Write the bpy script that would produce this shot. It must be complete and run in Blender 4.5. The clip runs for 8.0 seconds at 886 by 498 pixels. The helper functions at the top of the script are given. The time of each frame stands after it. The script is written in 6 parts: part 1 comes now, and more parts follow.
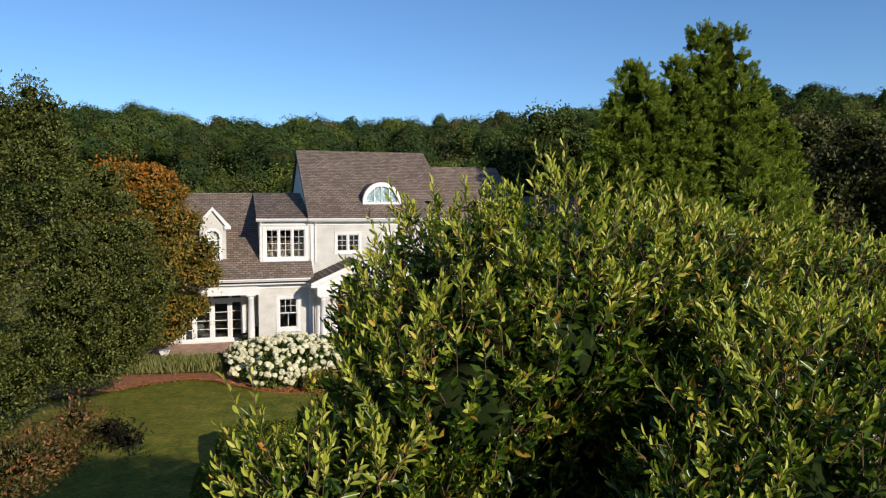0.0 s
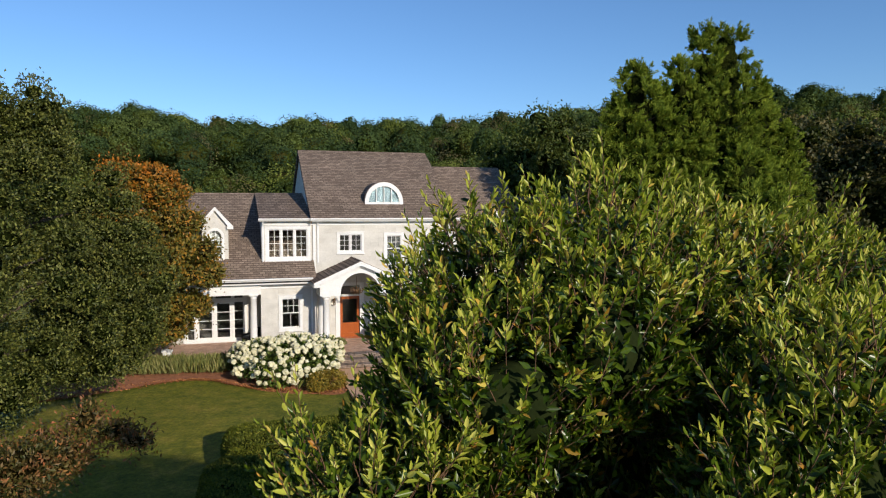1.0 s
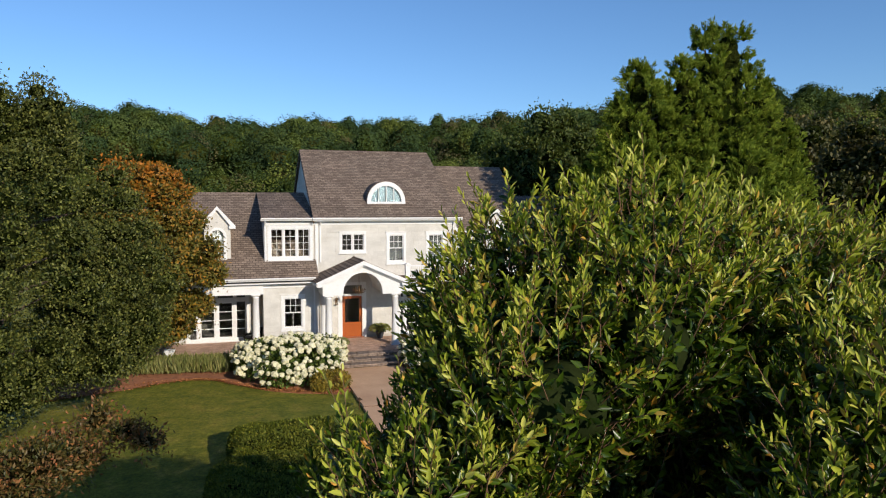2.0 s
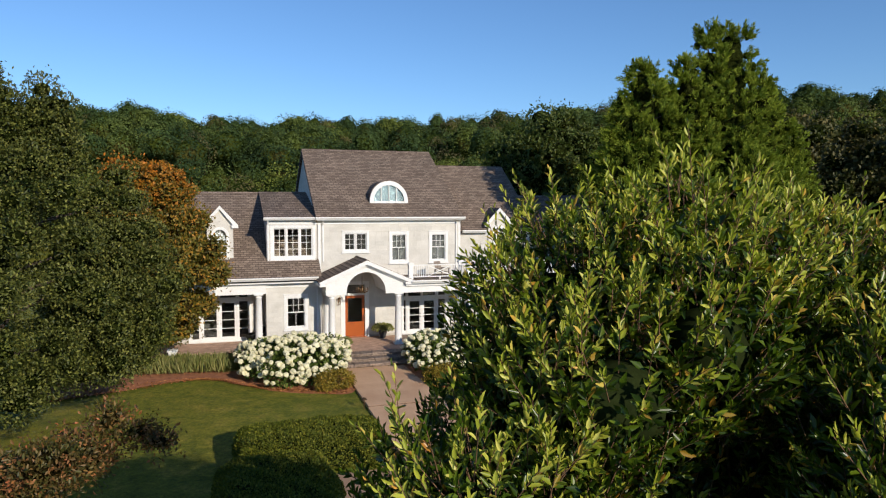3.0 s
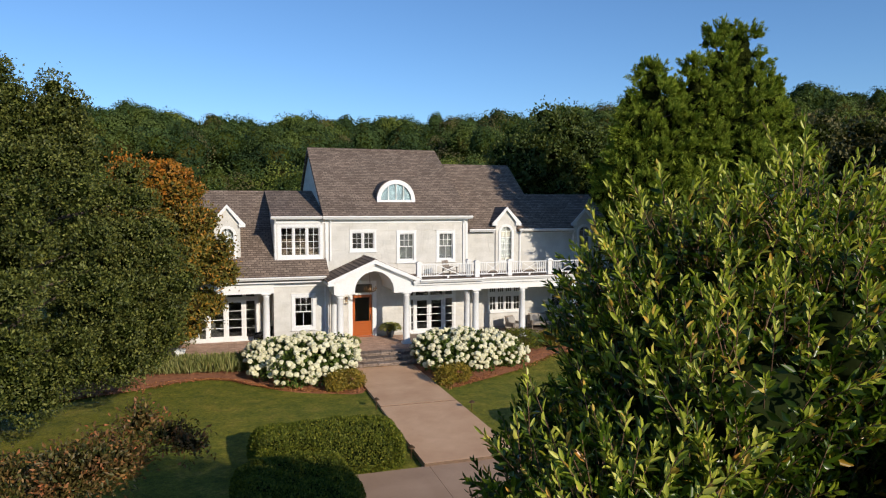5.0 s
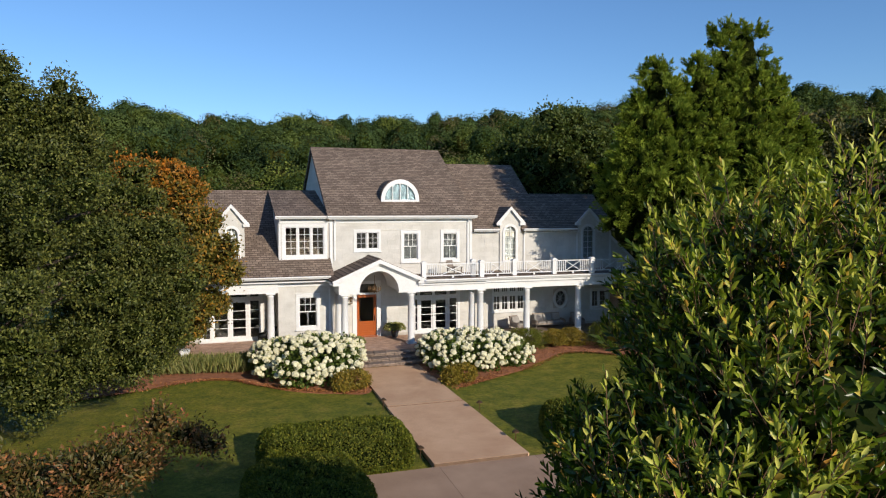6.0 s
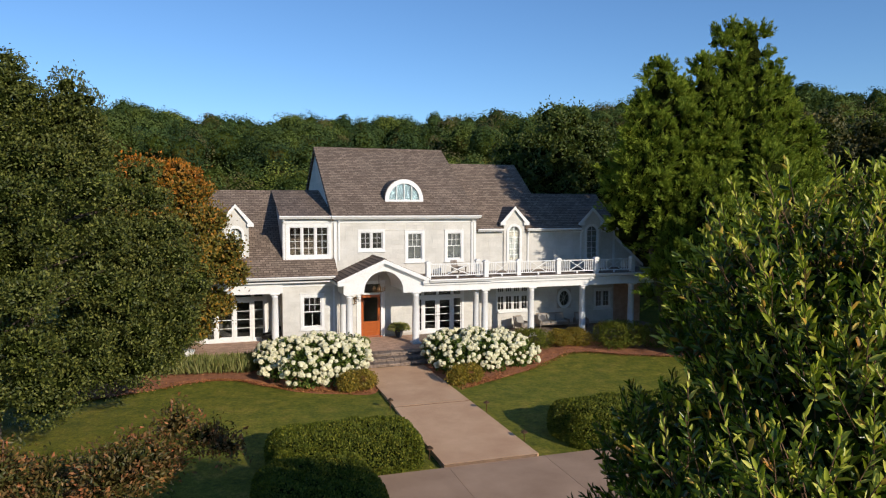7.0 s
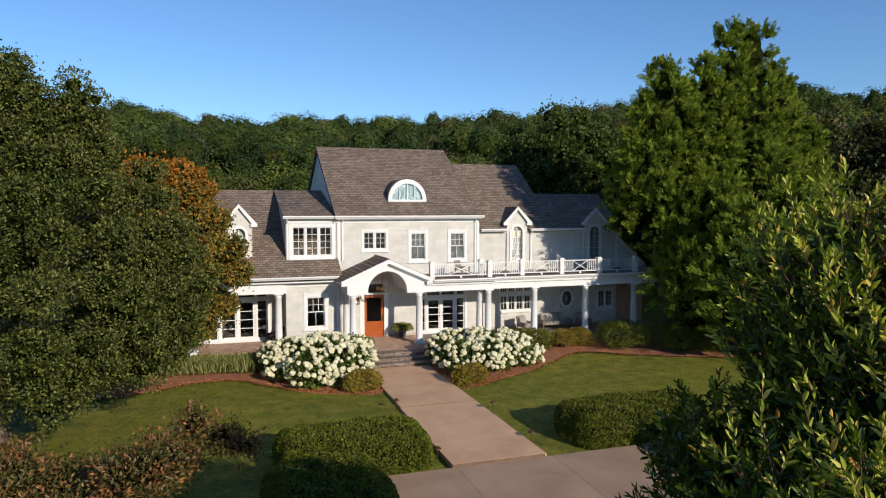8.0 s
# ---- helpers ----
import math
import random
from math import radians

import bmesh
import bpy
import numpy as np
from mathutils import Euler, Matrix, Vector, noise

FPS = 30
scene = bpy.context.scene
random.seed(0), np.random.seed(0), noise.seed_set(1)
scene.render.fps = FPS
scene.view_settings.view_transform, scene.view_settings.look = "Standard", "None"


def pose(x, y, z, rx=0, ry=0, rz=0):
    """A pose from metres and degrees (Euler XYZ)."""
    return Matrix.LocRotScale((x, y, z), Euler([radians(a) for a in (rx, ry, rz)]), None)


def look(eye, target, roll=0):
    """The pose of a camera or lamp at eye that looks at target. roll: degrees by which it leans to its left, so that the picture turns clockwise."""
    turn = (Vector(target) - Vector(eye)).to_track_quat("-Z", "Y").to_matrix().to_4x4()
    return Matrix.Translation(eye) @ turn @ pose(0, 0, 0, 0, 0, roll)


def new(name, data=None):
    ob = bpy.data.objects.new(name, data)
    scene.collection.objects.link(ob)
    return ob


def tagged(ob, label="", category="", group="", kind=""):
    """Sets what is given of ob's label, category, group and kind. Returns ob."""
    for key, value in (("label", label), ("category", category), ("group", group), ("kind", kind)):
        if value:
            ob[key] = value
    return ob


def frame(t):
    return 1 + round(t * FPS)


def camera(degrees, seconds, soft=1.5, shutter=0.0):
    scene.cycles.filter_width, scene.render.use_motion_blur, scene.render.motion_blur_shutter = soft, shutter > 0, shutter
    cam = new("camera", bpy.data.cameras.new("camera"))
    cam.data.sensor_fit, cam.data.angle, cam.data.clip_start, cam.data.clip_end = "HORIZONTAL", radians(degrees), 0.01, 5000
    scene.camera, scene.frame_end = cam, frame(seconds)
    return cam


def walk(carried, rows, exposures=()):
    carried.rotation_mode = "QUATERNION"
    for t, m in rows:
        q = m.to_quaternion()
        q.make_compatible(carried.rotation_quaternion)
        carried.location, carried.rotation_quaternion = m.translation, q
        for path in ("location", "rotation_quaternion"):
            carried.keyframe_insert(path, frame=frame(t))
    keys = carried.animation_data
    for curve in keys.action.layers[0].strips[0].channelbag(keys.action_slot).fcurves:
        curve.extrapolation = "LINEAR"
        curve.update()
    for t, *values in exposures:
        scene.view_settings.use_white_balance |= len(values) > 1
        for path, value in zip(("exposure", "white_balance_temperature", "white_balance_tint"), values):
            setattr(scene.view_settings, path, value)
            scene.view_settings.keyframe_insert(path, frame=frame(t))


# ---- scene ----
cam = camera(65.45, 8.0, soft=1.15)
PATH = [
    (0.0, pose(-6.316, -39.166, 8.067, 86.622, 0, -16.956)),
    (0.5, pose(-6.428, -39.120, 8.056, 86.638, 0, -17.028)),
    (1.0, pose(-6.538, -39.070, 8.047, 86.641, 0, -17.103)),
    (1.5, pose(-6.649, -39.014, 8.039, 86.636, 0, -17.180)),
    (2.0, pose(-6.762, -38.952, 8.032, 86.623, 0, -17.257)),
    (2.5, pose(-6.880, -38.882, 8.026, 86.607, 0, -17.333)),
    (3.0, pose(-7.003, -38.806, 8.021, 86.588, 0, -17.407)),
    (3.5, pose(-7.132, -38.724, 8.016, 86.569, 0, -17.479)),
    (4.0, pose(-7.268, -38.636, 8.012, 86.551, 0, -17.549)),
    (4.5, pose(-7.410, -38.545, 8.008, 86.535, 0, -17.618)),
    (5.0, pose(-7.558, -38.450, 8.004, 86.523, 0, -17.686)),
    (5.5, pose(-7.712, -38.356, 8.001, 86.514, 0, -17.756)),
    (6.0, pose(-7.870, -38.264, 7.997, 86.509, 0, -17.830)),
    (6.5, pose(-8.030, -38.177, 7.994, 86.508, 0, -17.908)),
    (7.0, pose(-8.192, -38.099, 7.991, 86.510, 0, -17.996)),
    (7.5, pose(-8.352, -38.033, 7.989, 86.514, 0, -18.095)),
    (8.0, pose(-8.509, -37.984, 7.986, 86.520, 0, -18.210)),
]
walk(cam, PATH, [(0.0, 0.0, 6150, 10), (8.0, 0.0, 6150, 10)])

# ---- light ----
SUN_EL, SUN_AZ = radians(20.8), radians(19.8)   # azimuth measured from the house front towards its right end
to_sun = Vector((math.sin(SUN_AZ) * math.cos(SUN_EL), -math.cos(SUN_AZ) * math.cos(SUN_EL), math.sin(SUN_EL)))
world = bpy.data.worlds.new("sky")
scene.world = world
world.use_nodes = True
wn = world.node_tree.nodes
sky = wn.new("ShaderNodeTexSky")
sky.sky_type = "NISHITA"
sky.sun_disc = False
sky.sun_elevation = SUN_EL
sky.altitude = 300
sky.sun_rotation = math.pi - SUN_AZ
sky.air_density, sky.dust_density, sky.ozone_density = 1.0, 0.0, 5.5
world.node_tree.links.new(sky.outputs[0], wn["Background"].inputs[0])
wn["Background"].inputs[1].default_value = 0.136
sun = new("sun", bpy.data.lights.new("sun", "SUN"))
sun.data.energy, sun.data.angle, sun.data.color = 5.0, radians(0.53), (1.0, 0.86, 0.68)
sun.matrix_world = look(to_sun * 200, (0, 0, 0))

# ---- materials ----
def mat_base(name):
    m = bpy.data.materials.new(name)
    m.use_nodes = True
    nt = m.node_tree
    return m, nt, nt.nodes["Principled BSDF"]


def ramp(nt, stops):
    r = nt.nodes.new("ShaderNodeValToRGB")
    el = r.color_ramp.elements
    while len(el) < len(stops):
        el.new(0.5)
    for e, (p, c) in zip(el, stops):
        e.position, e.color = p, (*c, 1)
    return r


def world_coords(nt, scale=(1, 1, 1)):
    g = nt.nodes.new("ShaderNodeNewGeometry")
    mp = nt.nodes.new("ShaderNodeMapping")
    mp.inputs["Scale"].default_value = scale
    nt.links.new(g.outputs["Position"], mp.inputs[0])
    return mp.outputs[0]


def noise_tex(nt, vec, scale, detail=4, rough=0.6):
    n = nt.nodes.new("ShaderNodeTexNoise")
    n.inputs["Scale"].default_value, n.inputs["Detail"].default_value = scale, detail
    n.inputs["Roughness"].default_value = rough
    nt.links.new(vec, n.inputs["Vector"])
    return n.outputs["Fac"]


def mix(nt, fac, a, b, mode="MIX"):
    m = nt.nodes.new("ShaderNodeMix")
    m.data_type, m.blend_type = "RGBA", mode
    for sock, v in ((m.inputs[0], fac), (m.inputs[6], a), (m.inputs[7], b)):
        if isinstance(v, (int, float)):
            sock.default_value = v
        elif isinstance(v, tuple):
            sock.default_value = (*v, 1)
        else:
            nt.links.new(v, sock)
    return m.outputs[2]


def bump(nt, bsdf, height, strength=0.3, dist=0.02):
    b = nt.nodes.new("ShaderNodeBump")
    b.inputs["Strength"].default_value, b.inputs["Distance"].default_value = strength, dist
    nt.links.new(height, b.inputs["Height"])
    nt.links.new(b.outputs[0], bsdf.inputs["Normal"])


def rough_mat(name, dark, light, scale=6, fine=60, rough=0.8, bump_s=0.3, bump_d=0.01, random_amount=0.0, metal=0.0, spec=0.5):
    """Two scales of variation between two colours, with fine relief."""
    m, nt, b = mat_base(name)
    v = world_coords(nt)
    big, small = noise_tex(nt, v, scale, 3), noise_tex(nt, v, fine, 5, 0.7)
    r1 = ramp(nt, [(0.3, dark), (0.7, light)])
    nt.links.new(big, r1.inputs[0])
    r2 = ramp(nt, [(0.25, (0.72, 0.72, 0.72)), (0.75, (1.1, 1.1, 1.1))])
    nt.links.new(small, r2.inputs[0])
    col = mix(nt, 1.0, r1.outputs[0], r2.outputs[0], "MULTIPLY")
    if random_amount:
        oi = nt.nodes.new("ShaderNodeObjectInfo")
        rr = ramp(nt, [(0, (1 - random_amount,) * 3), (1, (1 + random_amount * 0.5,) * 3)])
        nt.links.new(oi.outputs["Random"], rr.inputs[0])
        col = mix(nt, 1.0, col, rr.outputs[0], "MULTIPLY")
    nt.links.new(col, b.inputs["Base Color"])
    b.inputs["Roughness"].default_value, b.inputs["Metallic"].default_value = rough, metal
    b.inputs["Specular IOR Level"].default_value = spec
    bump(nt, b, small, bump_s, bump_d)
    return m


LEAF_GAIN = 1.35


def leaf_mat(name, stops, rough=0.45, translucent=0.3, patches=((0.35, (1, 1, 1)), (0.7, (0.8, 0.85, 0.6))), patch_scale=0.5, spec=0.25, tint=(1.3, 1.4, 0.55)):
    """Leaves that differ one by one, in drifts of tone, and let some light through."""
    m, nt, b = mat_base(name)
    g = nt.nodes.new("ShaderNodeNewGeometry")
    r = ramp(nt, [(p, tuple(min(1, v * LEAF_GAIN) for v in c)) for p, c in stops])
    nt.links.new(g.outputs["Random Per Island"], r.inputs[0])
    n = noise_tex(nt, world_coords(nt), patch_scale, 3)
    pr = ramp(nt, patches)
    nt.links.new(n, pr.inputs[0])
    col = mix(nt, 1.0, r.outputs[0], pr.outputs[0], "MULTIPLY")
    nt.links.new(col, b.inputs["Base Color"])
    b.inputs["Roughness"].default_value = rough
    b.inputs["Specular IOR Level"].default_value = spec
    tr = nt.nodes.new("ShaderNodeBsdfTranslucent")
    nt.links.new(mix(nt, 1.0, col, tint, "MULTIPLY"), tr.inputs[0])
    ms = nt.nodes.new("ShaderNodeMixShader")
    ms.inputs[0].default_value = translucent
    nt.links.new(b.outputs[0], ms.inputs[1])
    nt.links.new(tr.outputs[0], ms.inputs[2])
    nt.links.new(ms.outputs[0], nt.nodes["Material Output"].inputs[0])
    return m


def roof_mat():
    m, nt, b = mat_base("asphalt_shingles")
    # courses run along x; the slope is read along z
    g = nt.nodes.new("ShaderNodeNewGeometry")
    sep = nt.nodes.new("ShaderNodeSeparateXYZ")
    nt.links.new(g.outputs["Position"], sep.inputs[0])
    cb = nt.nodes.new("ShaderNodeCombineXYZ")
    nt.links.new(sep.outputs[0], cb.inputs[0])
    nt.links.new(sep.outputs[2], cb.inputs[1])
    br = nt.nodes.new("ShaderNodeTexBrick")
    nt.links.new(cb.outputs[0], br.inputs["Vector"])
    br.inputs["Scale"].default_value = 1.0
    br.inputs["Brick Width"].default_value, br.inputs["Row Height"].default_value = 0.3, 0.105
    br.inputs["Mortar Size"].default_value, br.inputs["Mortar Smooth"].default_value = 0.017, 0.4
    br.inputs["Color1"].default_value, br.inputs["Color2"].default_value = (0.165, 0.125, 0.1, 1), (0.285, 0.222, 0.178, 1)
    br.inputs["Mortar"].default_value = (0.085, 0.064, 0.052, 1)
    v = world_coords(nt)
    big, small = noise_tex(nt, v, 0.6, 3), noise_tex(nt, v, 9, 6, 0.85)
    r = ramp(nt, [(0.3, (0.8, 0.81, 0.8)), (0.7, (1.1, 1.08, 1.05))])
    nt.links.new(big, r.inputs[0])
    r2 = ramp(nt, [(0.25, (0.5, 0.5, 0.5)), (0.75, (1.35, 1.35, 1.35))])
    nt.links.new(small, r2.inputs[0])
    col = mix(nt, 1.0, mix(nt, 1.0, br.outputs["Color"], r.outputs[0], "MULTIPLY"), r2.outputs[0], "MULTIPLY")
    nt.links.new(col, b.inputs["Base Color"])
    b.inputs["Roughness"].default_value = 0.9
    b.inputs["Specular IOR Level"].default_value = 0.15
    bump(nt, b, br.outputs["Fac"], -0.6, 0.015)
    return m


def grass_mat():
    m, nt, b = mat_base("lawn_grass")
    v = world_coords(nt)
    big, mid, small = noise_tex(nt, v, 0.16, 4), noise_tex(nt, v, 1.3, 5, 0.7), noise_tex(nt, v, 45, 4, 0.8)
    r = ramp(nt, [(0.32, (0.1, 0.12, 0.016)), (0.52, (0.18, 0.185, 0.028)), (0.72, (0.28, 0.235, 0.06))])
    nt.links.new(mid, r.inputs[0])
    r1 = ramp(nt, [(0.35, (0.85, 0.9, 0.8)), (0.7, (1.15, 1.05, 1.0))])
    nt.links.new(big, r1.inputs[0])
    r2 = ramp(nt, [(0.25, (0.35, 0.4, 0.3)), (0.75, (1.55, 1.5, 1.3))])
    nt.links.new(small, r2.inputs[0])
    r3 = ramp(nt, [(0.3, (0.5, 0.56, 0.45)), (0.7, (1.5, 1.42, 1.3))])
    nt.links.new(noise_tex(nt, v, 7, 4, 0.75), r3.inputs[0])
    col = mix(nt, 1.0, mix(nt, 1.0, r.outputs[0], r1.outputs[0], "MULTIPLY"), r2.outputs[0], "MULTIPLY")
    col = mix(nt, 1.0, col, r3.outputs[0], "MULTIPLY")
    nt.links.new(col, b.inputs["Base Color"])
    b.inputs["Roughness"].default_value = 0.75
    b.inputs["Specular IOR Level"].default_value = 0.2
    bump(nt, b, small, 0.8, 0.04)
    return m


def canopy_mat(name="far_canopy", stops=((0.3, (0.022, 0.04, 0.014)), (0.45, (0.036, 0.058, 0.016)), (0.56, (0.062, 0.082, 0.016)), (0.68, (0.068, 0.062, 0.02))), scales=(0.1, 0.6, 3.0), relief=1.0):
    """A crown's leafy surface where single leaves cannot be told apart: drifts of green, with leaf-sized light and
    shade painted in.
    """
    m, nt, b = mat_base(name)
    v = world_coords(nt)
    tone, mid, fine = noise_tex(nt, v, scales[0], 2), noise_tex(nt, v, scales[1], 4, 0.7), noise_tex(nt, v, scales[2], 5, 0.8)
    r = ramp(nt, stops)
    nt.links.new(tone, r.inputs[0])
    r2 = ramp(nt, [(0.3, (0.55, 0.6, 0.6)), (0.7, (1.45, 1.4, 1.2))])
    nt.links.new(mid, r2.inputs[0])
    r3 = ramp(nt, [(0.3, (0.4, 0.42, 0.4)), (0.7, (1.6, 1.6, 1.5))])
    nt.links.new(fine, r3.inputs[0])
    nt.links.new(mix(nt, 1.0, mix(nt, 1.0, r.outputs[0], r2.outputs[0], "MULTIPLY"), r3.outputs[0], "MULTIPLY"), b.inputs["Base Color"])
    b.inputs["Roughness"].default_value = 0.95
    b.inputs["Specular IOR Level"].default_value = 0.0
    both = nt.nodes.new("ShaderNodeMath")
    both.operation = "MULTIPLY_ADD"
    nt.links.new(mid, both.inputs[0])
    both.inputs[1].default_value = 2.2
    nt.links.new(fine, both.inputs[2])
    bump(nt, b, both.outputs[0], 1.0, relief)
    return m


def glass_mat():
    m, nt, b = mat_base("window_glass")
    b.inputs["Base Color"].default_value = (0.75, 0.8, 0.8, 1)
    b.inputs["Roughness"].default_value = 0.03
    b.inputs["Transmission Weight"].default_value = 1.0
    b.inputs["IOR"].default_value = 1.45
    return m


def wood_mat(name, dark, light, rough=0.35):
    m, nt, b = mat_base(name)
    w = nt.nodes.new("ShaderNodeTexWave")
    w.wave_type, w.bands_direction = "BANDS", "X"
    w.inputs["Scale"].default_value, w.inputs["Distortion"].default_value = 9, 6
    nt.links.new(world_coords(nt, (1, 1, 0.12)), w.inputs["Vector"])
    r = ramp(nt, [(0.1, dark), (0.9, light)])
    nt.links.new(w.outputs["Fac"], r.inputs[0])
    nt.links.new(r.outputs[0], b.inputs["Base Color"])
    b.inputs["Roughness"].default_value = rough
    return m


M_ROOF = roof_mat()
M_SHINGLE = rough_mat("painted_cedar_shingle", (0.54, 0.52, 0.475), (0.65, 0.63, 0.585), 1.2, 25, 0.8, 0.35, 0.008, 0.07)
M_WALL = rough_mat("wall_sheathing", (0.42, 0.38, 0.33), (0.5, 0.46, 0.4), 1.5, 30, 0.85)
M_TRIM = rough_mat("white_trim_paint", (0.69, 0.69, 0.68), (0.76, 0.76, 0.755), 1.3, 20, 0.55, 0.1, 0.004)
M_GLASS = glass_mat()
# Plaster darkened: the dimness of the rooms is put into its colour.
M_INTERIOR = rough_mat("room_shade_plaster", (0.1, 0.095, 0.09), (0.15, 0.14, 0.13), 1, 10, 0.9)
M_CURTAIN = rough_mat("pale_window_shade", (0.05, 0.055, 0.06), (0.08, 0.085, 0.09), 2, 20, 0.9)
M_SHEER = rough_mat("sheer_white_curtain", (0.36, 0.37, 0.37), (0.46, 0.47, 0.47), 6, 40, 0.95)
# Blue of the reflected sky is put into this pale blind's colour.
M_BLIND = rough_mat("sky_tinted_blind", (0.17, 0.23, 0.28), (0.21, 0.28, 0.33), 2, 20, 0.9)
M_DOOR = wood_mat("varnished_cherry_door", (0.16, 0.03, 0.003), (0.48, 0.115, 0.011), 0.3)
M_BRICK = rough_mat("paver_brick", (0.42, 0.26, 0.18), (0.58, 0.39, 0.28), 3, 40, 0.85, 0.4, 0.008, 0.25)
M_STONE = rough_mat("step_stone", (0.13, 0.095, 0.075), (0.34, 0.26, 0.2), 6, 30, 0.85, 0.5, 0.02, 0.2)
M_CONC = rough_mat("tan_concrete", (0.56, 0.335, 0.19), (0.7, 0.45, 0.27), 0.7, 50, 0.85, 0.2, 0.006, 0.06)
M_CONC2 = rough_mat("grey_brown_concrete", (0.32, 0.205, 0.13), (0.44, 0.295, 0.195), 0.6, 40, 0.88, 0.25, 0.006, 0.1)
M_RISER = rough_mat("dark_brown_concrete", (0.1, 0.06, 0.035), (0.2, 0.125, 0.075), 3, 40, 0.9)
M_MULCH = rough_mat("red_bark_mulch", (0.24, 0.088, 0.038), (0.44, 0.18, 0.08), 4, 22, 0.95, 0.9, 0.03)
M_CHIP = leaf_mat("bark_chip", [(0, (0.1, 0.035, 0.015)), (0.6, (0.28, 0.11, 0.045)), (1, (0.48, 0.22, 0.1))], 0.9, 0.0, spec=0.1)
M_GRASS = grass_mat()
M_BARK = rough_mat("tree_bark", (0.07, 0.05, 0.035), (0.16, 0.12, 0.09), 5, 30, 0.95, 0.8, 0.03)
M_TWIG = rough_mat("red_brown_twig", (0.1, 0.05, 0.025), (0.18, 0.1, 0.05), 6, 40, 0.85)
M_IRON = rough_mat("black_iron", (0.02, 0.02, 0.02), (0.035, 0.033, 0.03), 5, 40, 0.5, 0.1, 0.004, 0, 0.6)
M_BRONZE = rough_mat("bronze_lamp", (0.12, 0.07, 0.035), (0.2, 0.12, 0.06), 6, 40, 0.45, 0.1, 0.004, 0, 0.8)
M_POT = rough_mat("dark_glazed_pot", (0.03, 0.035, 0.045), (0.06, 0.07, 0.08), 6, 40, 0.35)
M_WICKER = rough_mat("grey_brown_wicker", (0.2, 0.16, 0.13), (0.33, 0.28, 0.23), 8, 60, 0.8, 0.6, 0.01)
M_CUSHION = rough_mat("cream_cushion", (0.28, 0.26, 0.24), (0.36, 0.34, 0.31), 5, 50, 0.95)
M_PETAL = rough_mat("white_hydrangea_petals", (0.56, 0.53, 0.3), (0.78, 0.73, 0.52), 6, 30, 0.8, 0.5, 0.02, 0.12)
# Crown fillers: the shade in gaps between leaves is put into these colours.
M_GREENSHADE = canopy_mat("painted_green_shade", ((0.3, (0.01, 0.015, 0.004)), (0.5, (0.018, 0.024, 0.006)), (0.7, (0.028, 0.033, 0.008))), (0.4, 3.0, 11.0), 0.12)
M_BROWNSHADE = canopy_mat("painted_brown_shade", ((0.3, (0.016, 0.014, 0.006)), (0.5, (0.035, 0.026, 0.01)), (0.7, (0.055, 0.034, 0.012))), (0.6, 4.0, 14.0), 0.08)
M_CYPCORE = canopy_mat("dense_cypress_foliage", ((0.3, (0.03, 0.042, 0.006)), (0.5, (0.048, 0.064, 0.009)), (0.7, (0.07, 0.085, 0.013))), (0.5, 2.5, 10.0), 0.14)
M_NEAR = leaf_mat("glossy_evergreen_leaf", [(0, (0.014, 0.029, 0.003)), (0.5, (0.035, 0.062, 0.004)), (0.94, (0.085, 0.118, 0.009)), (1, (0.28, 0.13, 0.02))], 0.3, 0.16, spec=0.3)
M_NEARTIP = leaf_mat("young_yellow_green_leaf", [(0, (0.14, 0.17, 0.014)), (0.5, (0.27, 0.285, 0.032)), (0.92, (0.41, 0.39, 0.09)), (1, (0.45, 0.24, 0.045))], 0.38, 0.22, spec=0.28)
M_DARKTREE = leaf_mat("dark_green_leaf", [(0, (0.02, 0.027, 0.006)), (0.6, (0.06, 0.069, 0.014)), (1, (0.148, 0.148, 0.038))], 0.5, 0.1, spec=0.22)
M_ORANGE = leaf_mat("bronze_magnolia_leaf", [(0, (0.055, 0.058, 0.013)), (0.55, (0.11, 0.092, 0.016)), (0.85, (0.19, 0.115, 0.018)), (1, (0.3, 0.14, 0.02))], 0.45, 0.15)


def bronze_top(m):
    """Older leaves high in the crown have turned orange-brown."""
    nt = m.node_tree
    g = nt.nodes.new("ShaderNodeNewGeometry")
    sep = nt.nodes.new("ShaderNodeSeparateXYZ")
    nt.links.new(g.outputs["Position"], sep.inputs[0])
    n = noise_tex(nt, world_coords(nt), 0.9, 3)
    add = nt.nodes.new("ShaderNodeMath")
    add.operation = "MULTIPLY_ADD"
    nt.links.new(n, add.inputs[0])
    add.inputs[1].default_value = 6.0
    nt.links.new(sep.outputs[2], add.inputs[2])
    add2 = nt.nodes.new("ShaderNodeMath")
    add2.operation = "MULTIPLY_ADD"
    nt.links.new(g.outputs["Random Per Island"], add2.inputs[0])
    add2.inputs[1].default_value = 3.0
    nt.links.new(add.outputs[0], add2.inputs[2])
    mr = nt.nodes.new("ShaderNodeMapRange")
    mr.inputs["From Min"].default_value, mr.inputs["From Max"].default_value = 12.6, 17.0
    nt.links.new(add2.outputs[0], mr.inputs["Value"])
    b = nt.nodes["Principled BSDF"]
    old = b.inputs["Base Color"].links[0].from_socket
    nt.links.new(mix(nt, mr.outputs[0], old, (0.5, 0.155, 0.015)), b.inputs["Base Color"])


